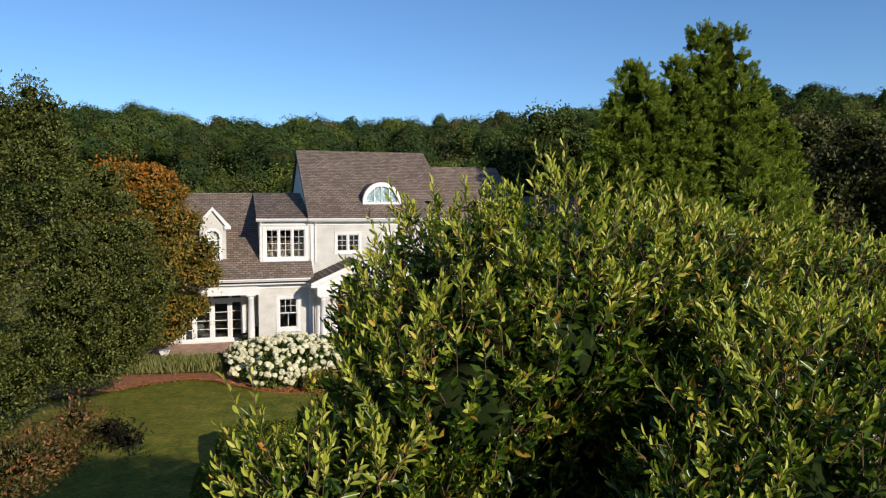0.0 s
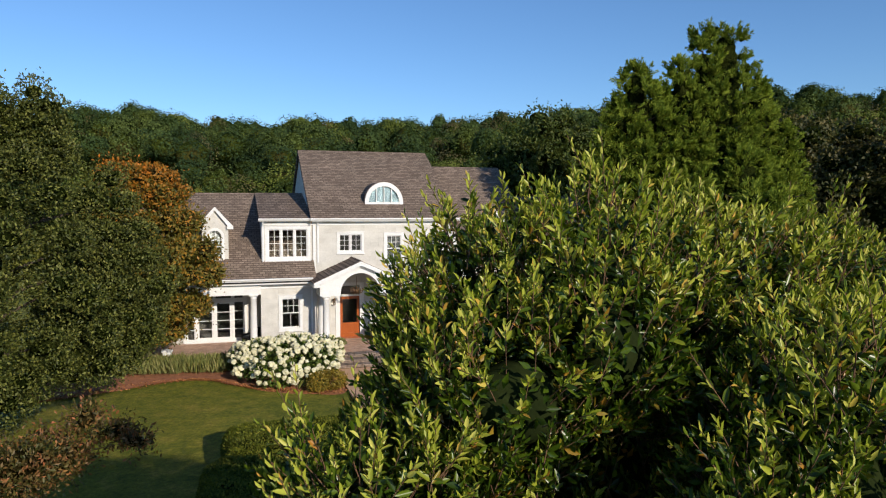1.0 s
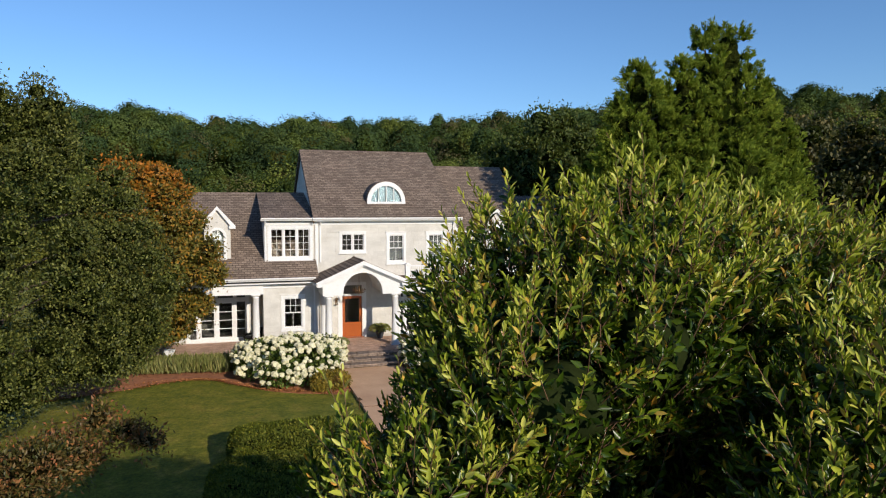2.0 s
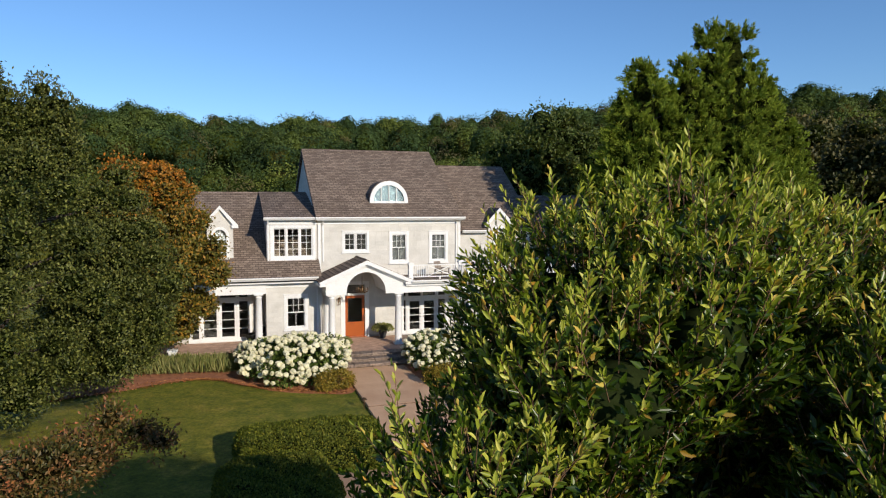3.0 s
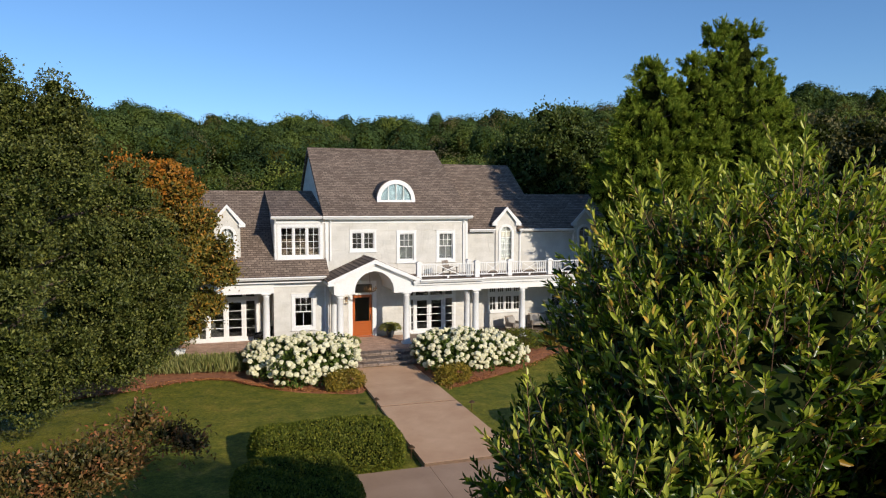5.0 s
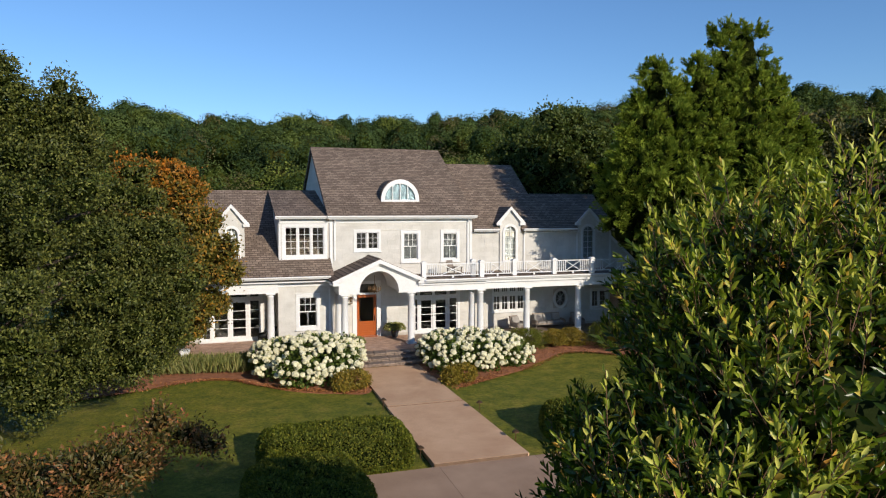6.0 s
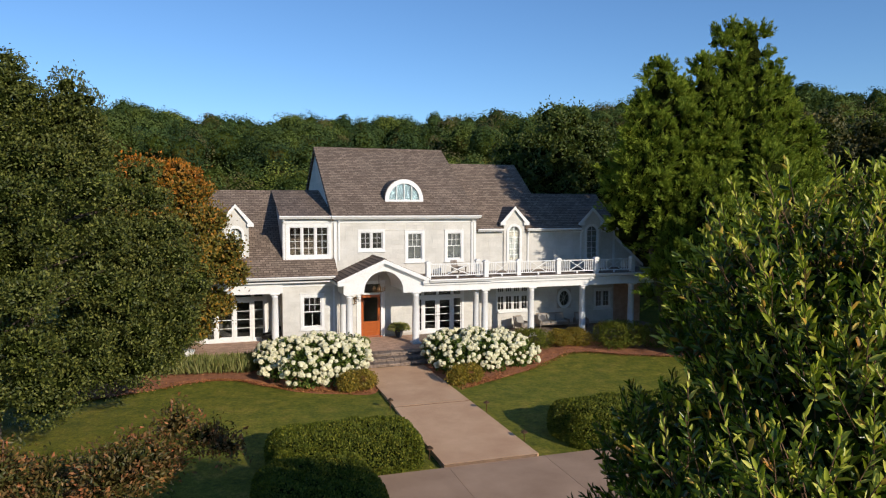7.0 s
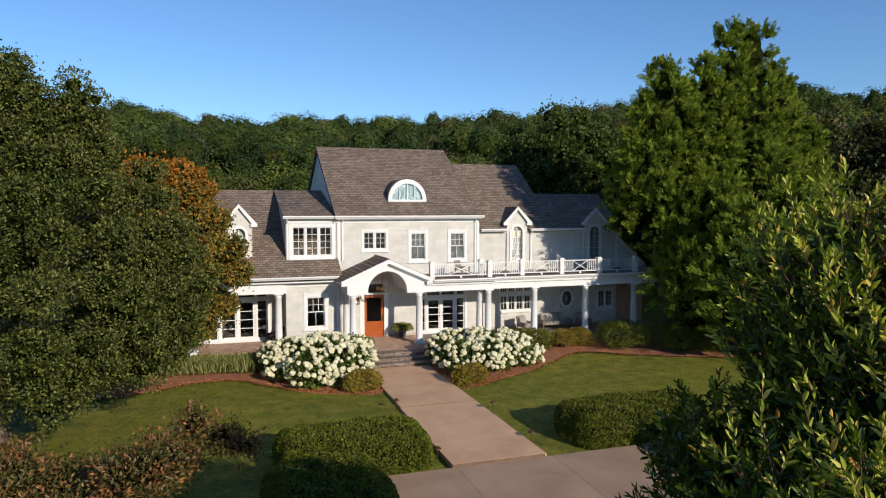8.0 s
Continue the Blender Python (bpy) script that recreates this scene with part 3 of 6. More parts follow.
# inner floors and a partition added to keep the rooms dark
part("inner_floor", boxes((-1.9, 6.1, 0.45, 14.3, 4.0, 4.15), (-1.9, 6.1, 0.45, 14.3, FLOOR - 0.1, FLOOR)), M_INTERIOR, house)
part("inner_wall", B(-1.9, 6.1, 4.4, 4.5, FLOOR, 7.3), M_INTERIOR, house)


def roof_slope(x0, x1, ya, za, yb, zb, thick=0.14, name="roof"):
    """One straight slope from its eave (ya, za) to its ridge (yb, zb)."""
    d = Vector((yb - ya, zb - za)).normalized()
    n = Vector((-d.y, d.x)) if d.x > 0 else Vector((d.y, -d.x))
    return part(name, prism(bmesh.new(), [(ya, za), (yb, zb), (yb - n.x * thick, zb - n.y * thick), (ya - n.x * thick, za - n.y * thick)], "x", x0, x1), M_ROOF, house)


def gutter(x0, x1, y, z, h=0.16):
    """An ogee gutter on a fascia board."""
    part("gutter", prism(bmesh.new(), [(y, z), (y - 0.12, z), (y - 0.13, z - 0.05), (y - 0.07, z - h * 0.75), (y - 0.05, z - h), (y, z - h)], "x", x0, x1), M_TRIM, house)


def downspout(x, y, z0, z1, kick=0.0):
    bm = boxes((x - 0.045, x + 0.045, y - 0.075, y - 0.005, z0, z1 - 0.35), (x - 0.06, x + 0.06, y - 0.085, y, z1 - 0.36, z1 - 0.3), (x - 0.06, x + 0.06, y - 0.085, y, z0 + 0.6, z0 + 0.64))
    prism(bm, [(y - 0.075, z1 - 0.35), (y - 0.005, z1 - 0.35), (y - 0.2 - kick, z1), (y - 0.3 - kick, z1)], "x", x - 0.04, x + 0.04)
    part("downspout", bm, M_TRIM, house)


roof_slope(-2.22, 6.42, -0.12, 7.42, 7.42, 11.85)
roof_slope(-2.22, 6.42, 14.9, 7.42, 7.425, 11.85)
part("ridge_cap", prism(bmesh.new(), [(7.15, 11.72), (7.42, 11.9), (7.7, 11.72), (7.42, 11.84)], "x", -2.24, 6.44), M_ROOF, house)
gutter(-2.3, 6.5, -0.12, 7.5)
part("frieze", boxes((-2.12, 6.32, Y0 - 0.05, Y0, 7.1, 7.38), (-2.2, 6.4, -0.1, Y0, 7.3, 7.36)), M_TRIM, house)
for xa in (-2.13, 6.17):
    part("corner_board", B(xa, xa + 0.15, Y0 - 0.045, Y0 + 0.1, 3.9, 7.12), M_TRIM, house)
downspout(-1.85, Y0 - 0.02, 5.0, 7.4)
downspout(6.05, Y0 - 0.02, 4.15, 7.4)
for xa, xb in ((-2.26, -2.2), (6.4, 6.46)):
    part("rake_board", prism(bmesh.new(), [(-0.12, 7.2), (7.42, 11.63), (14.9, 7.2), (14.9, 7.42), (7.42, 11.86), (-0.12, 7.42)], "x", xa, xb), M_ROOF, house)


def arch_outline(cx, cz, r, n=14, rz=None):
    rz = rz or r
    return [(cx + r * math.cos(math.pi * i / n), cz + rz * math.sin(math.pi * i / n)) for i in range(n + 1)]


def ring_arch(bm, cx, cz, r0, r1, y0, y1, n=18, rz0=None, rz1=None):
    """A half-round band between two radii."""
    a, b = arch_outline(cx, cz, r0, n, rz0), arch_outline(cx, cz, r1, n, rz1)
    for i in range(n):
        prism(bm, [a[i], a[i + 1], b[i + 1], b[i]], "y", y0, y1)
    return bm


def eyebrow():
    """The half-round dormer window in the main roof."""
    d = thing("dormer_window", "half-round white dormer window in the roof", "")
    d.parent = house
    cx, cz, yf = 2.24, 8.42, 1.42
    bm = ring_arch(bmesh.new(), cx, cz, 0.93, 1.16, yf - 0.02, yf + 0.1, rz0=0.95, rz1=1.2)
    box(bm, cx - 1.16, cx + 1.16, yf - 0.04, yf + 0.1, cz - 0.17, cz + 0.001)
    part("frame", bm, M_TRIM, d)
    bm = bmesh.new()
    for k in (-1, 0, 1):
        h = 0.95 * math.sqrt(1 - (k * 0.46 / 0.93) ** 2)
        box(bm, cx + k * 0.46 - 0.025, cx + k * 0.46 + 0.025, yf + 0.01, yf + 0.05, cz, cz + h)
    part("mullion", bm, M_TRIM, d)
    g = part("pane", prism(bmesh.new(), arch_outline(cx, cz, 0.94, 18, 0.96), "y", yf + 0.03, yf + 0.04), M_GLASS, d)
    g.visible_shadow = False
    part("blind", prism(bmesh.new(), arch_outline(cx, cz, 0.94, 18, 0.96), "y", yf + 0.12, yf + 0.13), M_BLIND, d, "pale blind coloured with the sky's reflection")
    part("hood", ring_arch(bmesh.new(), cx, cz, 1.1, 1.2, yf + 0.1, yf + 2.6, rz0=1.13, rz1=1.24), M_ROOF, d)
    part("cheek", prism(bmesh.new(), arch_outline(cx, cz, 1.1, 18, 1.13), "y", yf + 0.14, yf + 0.2), M_WALL, d)


eyebrow()

# bay over the left wing
YB = 0.27
W_BAY = window(-4.74, -2.27, 5.14, 7.06, YB, 3, 2, 4, 0.17)
bay_wall = part("wall", wall_mesh(-4.9, -2.1, YB, YB + 0.18, 4.7, 7.4, [hole(W_BAY)]), M_WALL, house)
SIDING.append((bay_wall, -4.8, -2.2, 5.0, 7.2, YB, [W_BAY], None))
part("wall", prism(bmesh.new(), [(YB + 0.18, 4.7), (6.2, 7.0), (6.2, 8.9), (YB + 0.18, 7.4)], "x", -4.9, -4.74), M_SHINGLE, house)
part("inner_wall", B(-4.74, -2.1, 3.2, 3.3, 4.7, 7.9), M_INTERIOR, house)
roof_slope(-5.05, -2.1, -0.03, 7.42, 6.32, 9.05, 0.1)
gutter(-5.1, -2.32, -0.03, 7.5)
part("frieze", boxes((-4.92, -2.12, YB - 0.05, YB, 7.12, 7.38), (-4.93, -4.8, YB - 0.04, YB + 0.08, 5.0, 7.12)), M_TRIM, house)
downspout(-4.85, YB - 0.03, 5.1, 7.4)

# left wing
roof_slope(-14.0, -2.1, -1.2, 4.24, 6.3, 8.98)
roof_slope(-14.0, -2.1, 13.8, 4.24, 6.305, 8.98)
part("ridge_cap", prism(bmesh.new(), [(6.05, 8.86), (6.3, 9.03), (6.55, 8.86), (6.3, 8.97)], "x", -14.0, -4.9), M_ROOF, house)
gutter(-14.0, -2.3, -1.2, 4.3)
part("soffit", B(-14.0, -2.1, -1.2, 1.2, 3.98, 4.04), M_TRIM, house)
YA = -0.74
W_A = window(-4.12, -2.84, 1.36, 3.3, YA, 1, 3, 2, 0.16, True)
wall_a = part("wall", wall_mesh(-5.05, -2.1, YA, YA + 0.2, 0, 3.98, [hole(W_A)]), M_WALL, house)
SIDING.append((wall_a, -5.05, -2.1, 0.5, 3.72, YA, [W_A], None))
part("wall", B(-5.05, -4.87, YA + 0.2, 1.0, 0, 3.98), M_SHINGLE, house)
part("wall", B(-2.28, -2.1, YA + 0.2, Y0, 0, 3.98), M_SHINGLE, house)
part("frieze", B(-5.1, -2.05, YA - 0.04, YA, 3.72, 3.98), M_TRIM, house)
part("beam", B(-14.0, -5.05, -0.95, -0.62, 3.42, 3.98), M_TRIM, house)
FDL = (-9.0, -5.86, FLOOR, 3.44)
YF = 1.0
fd_wall = part("wall", wall_mesh(-14.0, -5.05, YF, YF + 0.2, 0, 3.98, [FDL]), M_WALL, house)
SIDING.append((fd_wall, -11.5, -5.05, FLOOR + 0.1, 3.9, YF, [(FDL[0] - 0.1, FDL[1] + 0.1, 0, 3.6)], None))
part("wall", B(-14.0, -13.8, YF, 13.5, 0, 6.0), M_WALL, house)
part("wall", B(-13.8, -2.1, 13.3, 13.5, 0, 4.2), M_WALL, house)
part("inner_wall", boxes((-13.8, -4.9, 5.0, 5.1, FLOOR, 3.98), (-13.8, -2.1, YF + 0.2, 5.0, FLOOR - 0.1, FLOOR), (-4.87, -2.1, 2.6, 2.7, FLOOR, 3.98)), M_INTERIOR, house)


def french_doors(x0, x1, y, z0, z1, cols, leaf_top, label):
    """A glazed door set: columns of (x0, x1, kind) under a row of transom lights."""
    fd = thing("french_door", label, "")
    fd.parent = house
    bm = boxes((x0 - 0.1, x0 + 0.05, y - 0.05, y + 0.12, z0, z1 + 0.12), (x1 - 0.05, x1 + 0.1, y - 0.05, y + 0.12, z0, z1 + 0.12),
               (x0 + 0.05, x1 - 0.05, y - 0.05, y + 0.12, z1 - 0.04, z1 + 0.12), (x0 + 0.05, x1 - 0.05, y - 0.04, y + 0.1, leaf_top, leaf_top + 0.12), (x0 + 0.05, x1 - 0.05, y - 0.1, y + 0.1, z0, z0 + 0.07))
    part("frame", bm, M_TRIM, fd)
    for i, (a, b, kind) in enumerate(cols):
        if i:
            part("mullion", B(a - 0.07, a, y - 0.03, y + 0.09, z0 + 0.07, z1 - 0.04), M_TRIM, fd)
        nx = 1
        pane_grid(fd, a, b, z0 + 0.07, leaf_top, y + 0.03, nx, 4 if kind == "leaf" else 4, "door_leaf" if kind == "leaf" else "sidelight", 0.03, 0.13 if kind == "leaf" else 0.06, 0.08)
        pane_grid(fd, a, b, leaf_top + 0.12, z1 - 0.04, y + 0.03, 1, 1, "transom", 0.03, 0.06)
    leaves = [c for c in cols if c[2] == "leaf"]
    for c, s in ((leaves[0], 1), (leaves[-1], 0)):
        xk = c[1] - 0.07 if s else c[0] + 0.07
        bm = bmesh.new()
        for zc, rr in ((z0 + 1.02, 0.032), (z0 + 1.2, 0.024)):
            bmesh.ops.create_icosphere(bm, subdivisions=1, radius=rr, matrix=Matrix.Translation((xk, y - 0.03, zc)))
        part("door_handle", bm, M_IRON, fd, "dark round door knob")


french_doors(-9.0, -5.86, YF, FLOOR, 3.44, [(-8.95, -8.5, "side"), (-8.43, -7.5, "leaf"), (-7.48, -6.55, "leaf"), (-6.48, -5.91, "side")], 2.88, "white glazed french doors with sidelights and transoms")
french_doors(2.72, 5.46, Y0, FLOOR, 3.22, [(2.77, 3.0, "side"), (3.05, 3.92, "leaf"), (3.94, 4.81, "leaf"), (4.88, 5.41, "side")], 2.66, "white glazed french doors with a sidelight and transoms")


def column(x, y, z0, z1, r=0.19):
    """A round tapered column with a square base, torus rings and a capital."""
    c = thing("column", "round white painted porch column", "")
    c.parent = house
    part("base", boxes((x - r * 1.3, x + r * 1.3, y - r * 1.3, y + r * 1.3, z0, z0 + 0.09)), M_TRIM, c)
    h = z1 - z0
    part("shaft", lathe(bmesh.new(), [(r * 1.2, 0.092), (r * 1.22, 0.13), (r * 1.05, 0.16), (r, 0.2), (r, h * 0.35), (r * 0.88, h - 0.22), (r * 0.98, h - 0.2), (r * 0.98, h - 0.17), (r * 0.9, h - 0.16), (r * 0.9, h - 0.12), (r * 1.15, h - 0.07)], (x, y, z0), 20), M_TRIM, c, smooth=True)
    part("capital", B(x - r * 1.25, x + r * 1.25, y - r * 1.25, y + r * 1.25, z1 - 0.068, z1), M_TRIM, c)


def dormer(cx, yf, z_eave, z_tip, half, z_base, sill, head, ww, depth):
    """A wall dormer with a steep gable and a round-headed window."""
    d = thing("dormer", "small white gabled dormer with an arched window", "")
    d.parent = house
    r = ww / 2
    hz = head - r
    # front face with a round-headed opening, built as strips
    bm = bmesh.new()
    w = half - 0.22
    zt = z_eave - 0.1
    box(bm, cx - w, cx - r, yf, yf + 0.15, z_base, hz)
    box(bm, cx + r, cx + w, yf, yf + 0.15, z_base, hz)
    box(bm, cx - r, cx + r, yf, yf + 0.15, z_base, sill)
    n = 14
    pts = arch_outline(cx, hz, r, n)
    slope = (z_tip - z_eave) / half
    for i in range(n):
        a, b = pts[i], pts[i + 1]
        top = lambda x: z_tip - 0.12 - abs(x - cx) * slope
        prism(bm, [a, (a[0], top(a[0])), (b[0], top(b[0])), b], "y", yf, yf + 0.15)
    for s in (-1, 1):
        prism(bm, [(cx + s * r, hz), (cx + s * w, hz), (cx + s * w, z_tip - 0.12 - w * slope), (cx + s * r, z_tip - 0.12 - r * slope)], "y", yf, yf + 0.15)
    part("wall", bm, M_SHINGLE, d)
    bm = ring_arch(bmesh.new(), cx, hz, r - 0.11, r + 0.04, yf - 0.05, yf + 0.08)
    box(bm, cx - r - 0.04, cx - r + 0.11, yf - 0.05, yf + 0.08, sill, hz)
    box(bm, cx + r - 0.11, cx + r + 0.04, yf - 0.05, yf + 0.08, sill, hz)
    box(bm, cx - r - 0.06, cx + r + 0.06, yf - 0.09, yf + 0.08, sill - 0.08, sill + 0.05)
    part("frame", bm, M_TRIM, d)
    gr = r - 0.11
    bm = B(cx - 0.018, cx + 0.018, yf + 0.01, yf + 0.05, sill, hz + gr)
    k = sill + 0.35
    while k < hz + 0.1:
        box(bm, cx - gr, cx + gr, yf + 0.012, yf + 0.048, k - 0.015, k + 0.015)
        k += 0.36
    part("sash", bm, M_TRIM, d)
    g = part("pane", prism(bmesh.new(), [(cx - gr, sill)] + [(cx + gr, sill)] + arch_outline(cx, hz, gr, 12), "y", yf + 0.03, yf + 0.038), M_GLASS, d)
    g.visible_shadow = False
    part("curtain", B(cx - r, cx + r, yf + 0.22, yf + 0.23, sill, head), M_SHEER, d, "pale curtain")
    for s in (-1, 1):
        part("cheek", prism(bmesh.new(), [(yf + 0.15, z_base), (yf + depth, z_base), (yf + depth, z_eave), (yf + 0.15, z_eave)], "x", *sorted((cx + s * w, cx + s * (w - 0.1)))), M_SHINGLE, d)
        part("roof", prism(bmesh.new(), [(cx + s * 0.0, z_tip), (cx + s * (half + 0.02), z_eave - 0.02), (cx + s * (half - 0.04), z_eave - 0.12), (cx, z_tip - 0.13)], "y", yf - 0.12, yf + depth + 0.8), M_ROOF, d)
        part("rake_board", prism(bmesh.new(), [(cx + s * 0.0, z_tip + 0.01), (cx + s * (half + 0.04), z_eave - 0.03), (cx + s * (half - 0.1), z_eave - 0.2), (cx, z_tip - 0.2)], "y", yf - 0.17, yf - 0.121), M_TRIM, d)
        part("return", B(*sorted((cx + s * (half + 0.05), cx + s * (half - 0.3))), yf - 0.16, yf - 0.002, z_eave - 0.2, z_eave - 0.03), M_TRIM, d)


dormer(-7.36, 0.45, 7.12, 8.14, 0.9, 4.9, 5.25, 6.95, 0.86, 2.6)

# portico
def portico():
    p = thing("portico", "white arched entrance portico with a gabled roof", "")
    p.parent = house
    cx, yf, spring, r = 0.05, -2.62, 3.52, 1.06
    slope = (5.2 - 4.14) / 2.4
    bm = bmesh.new()
    for s in (-1, 1):
        prism(bm, [(cx + s * r, 3.42), (cx + s * 2.15, 3.42), (cx + s * 2.15, 5.08 - 2.15 * slope), (cx + s * r, 5.08 - r * slope)], "y", yf, yf + 0.4)
    pts = arch_outline(cx, spring, r, 20, 1.08)
    for a, b in zip(pts, pts[1:]):
        top = lambda x: 5.08 - abs(x - cx) * slope
        prism(bm, [a, (a[0], top(a[0])), (b[0], top(b[0])), b], "y", yf, yf + 0.4)
    part("gable", bm, M_TRIM, p)
    bm = ring_arch(bmesh.new(), cx, spring, r, r + 0.05, yf + 0.4, Y0, 20, 1.08, 1.13)
    part("vault", bm, M_TRIM, p)
    part("side_beam", boxes((cx - 2.15, cx - 1.75, yf + 0.4, Y0, 3.42, 4.05), (cx + 1.75, cx + 2.15, yf + 0.4, Y0, 3.42, 4.05)), M_TRIM, p)
    part("ceiling", boxes((cx - 1.75, cx - r - 0.02, yf + 0.4, Y0, 3.5, 3.55), (cx + r + 0.02, cx + 1.75, yf + 0.4, Y0, 3.5, 3.55)), M_TRIM, p)
    for s in (-1, 1):
        part("roof", prism(bmesh.new(), [(cx, 5.26), (cx + s * 2.5, 4.16), (cx + s * 2.46, 4.05), (cx, 5.12)], "y", yf - 0.22, Y0), M_ROOF, p)
        part("rake_board", prism(bmesh.new(), [(cx, 5.24), (cx + s * 2.52, 4.13), (cx + s * 2.44, 3.95), (cx, 5.02)], "y", yf - 0.26, yf - 0.222), M_TRIM, p)
        part("rake_moulding", prism(bmesh.new(), [(cx, 5.03), (cx + s * 2.44, 3.96), (cx + s * 2.38, 3.88), (cx, 4.93)], "y", yf - 0.12, yf - 0.001), M_TRIM, p)
        part("cornice", B(*sorted((cx + s * 2.5, cx + s * 2.1)), yf - 0.24, Y0 - 0.002, 3.9, 4.03), M_TRIM, p)
    part("ridge_cap", prism(bmesh.new(), [(cx - 0.16, 5.2), (cx, 5.3), (cx + 0.16, 5.2), (cx, 5.25)], "y", yf - 0.24, Y0), M_ROOF, p)


portico()
for cx, cy in ((-1.76, -2.36), (1.86, -2.36), (-1.8, -0.62), (-5.45, -0.78)):
    column(cx, cy, FLOOR, 3.42)
downspout(-2.32, YA - 0.002, 0.6, 4.1)


def front_door():
    d = thing("front_door", "varnished red-brown wooden front door with a glass light", "")
    d.parent = house
    y, x0, x1, z0, z1 = Y0 + 0.06, -0.61, 0.5, FLOOR + 0.04, 3.0
    part("frame", boxes((DOOR[0] - 0.16, x0 - 0.02, Y0 - 0.05, Y0 + 0.14, FLOOR, 3.8), (x1 + 0.02, DOOR[1] + 0.16, Y0 - 0.05, Y0 + 0.14, FLOOR, 3.8), (x0 - 0.02, x1 + 0.02, Y0 - 0.05, Y0 + 0.14, 3.62, 3.8), (x0 - 0.02, x1 + 0.02, Y0 - 0.04, Y0 + 0.12, z1 + 0.01, z1 + 0.12)), M_TRIM, d)
    part("transom", B(x0, x1, y + 0.01, y + 0.02, z1 + 0.12, 3.62), M_GLASS, d).visible_shadow = False
    zl = 1.48
    bm = boxes((x0, x0 + 0.14, y, y + 0.05, z0, z1), (x1 - 0.14, x1, y, y + 0.05, z0, z1), (x0 + 0.14, x1 - 0.14, y, y + 0.05, z1 - 0.16, z1), (x0 + 0.14, x1 - 0.14, y, y + 0.05, zl - 0.14, zl), (x0 + 0.14, x1 - 0.14, y, y + 0.05, z0, z0 + 0.24))
    part("leaf", bm, M_DOOR, d)
    part("panel", boxes((x0 + 0.14, x1 - 0.14, y + 0.02, y + 0.04, z0 + 0.24, zl - 0.14), (x0 + 0.2, x1 - 0.2, y + 0.008, y + 0.02, z0 + 0.3, zl - 0.2)), M_DOOR, d)
    part("pane", B(x0 + 0.14, x1 - 0.14, y + 0.022, y + 0.03, zl, z1 - 0.16), M_GLASS, d).visible_shadow = False
    bm = B(x1 - 0.1, x1 - 0.05, y - 0.012, y, 1.5, 1.85)
    box(bm, x1 - 0.09, x1 - 0.06, y - 0.07, y - 0.05, 1.52, 1.75)
    part("handle", bm, M_IRON, d, "dark metal handle set")
    part("threshold", B(x0 - 0.1, x1 + 0.1, Y0 - 0.12, Y0 + 0.15, FLOOR, FLOOR + 0.035), M_DOOR, d)


front_door()

# right porch with a balcony on its roof
def right_porch():
    p = thing("porch_roof", "flat white porch roof carrying a balcony", "")
    p.parent = house
    part("deck", boxes((2.2, 6.05, -2.85, Y0, 4.02, 4.12), (6.05, 18.0, -2.55, 0.7, 4.02, 4.12)), M_ROOF, p)
    part("beam", boxes((2.2, 6.05, -2.6, -2.22, 3.42, 3.9), (6.05, 18.0, -2.4, -2.05, 3.42, 3.9), (5.65, 6.05, -2.22, 0.2, 3.42, 3.9)), M_TRIM, p)
    part("ceiling", boxes((2.2, 5.65, -2.22, Y0, 3.84, 3.9), (6.05, 18.0, -2.05, 0.7, 3.84, 3.9)), M_TRIM, p)
    part("cornice", boxes((2.2, 6.1, -2.72, -2.601, 3.78, 3.9), (6.1, 18.0, -2.52, -2.401, 3.78, 3.9)), M_TRIM, p)


right_porch()
gutter(2.5, 6.2, -2.86, 4.1, 0.17)
gutter(6.2, 18.0, -2.56, 4.1, 0.17)
for cx, cy in ((5.5, -2.0), (5.86, -2.4), (8.78, -2.22), (12.1, -2.22), (15.4, -2.22)):
    column(cx, cy, FLOOR, 3.42)


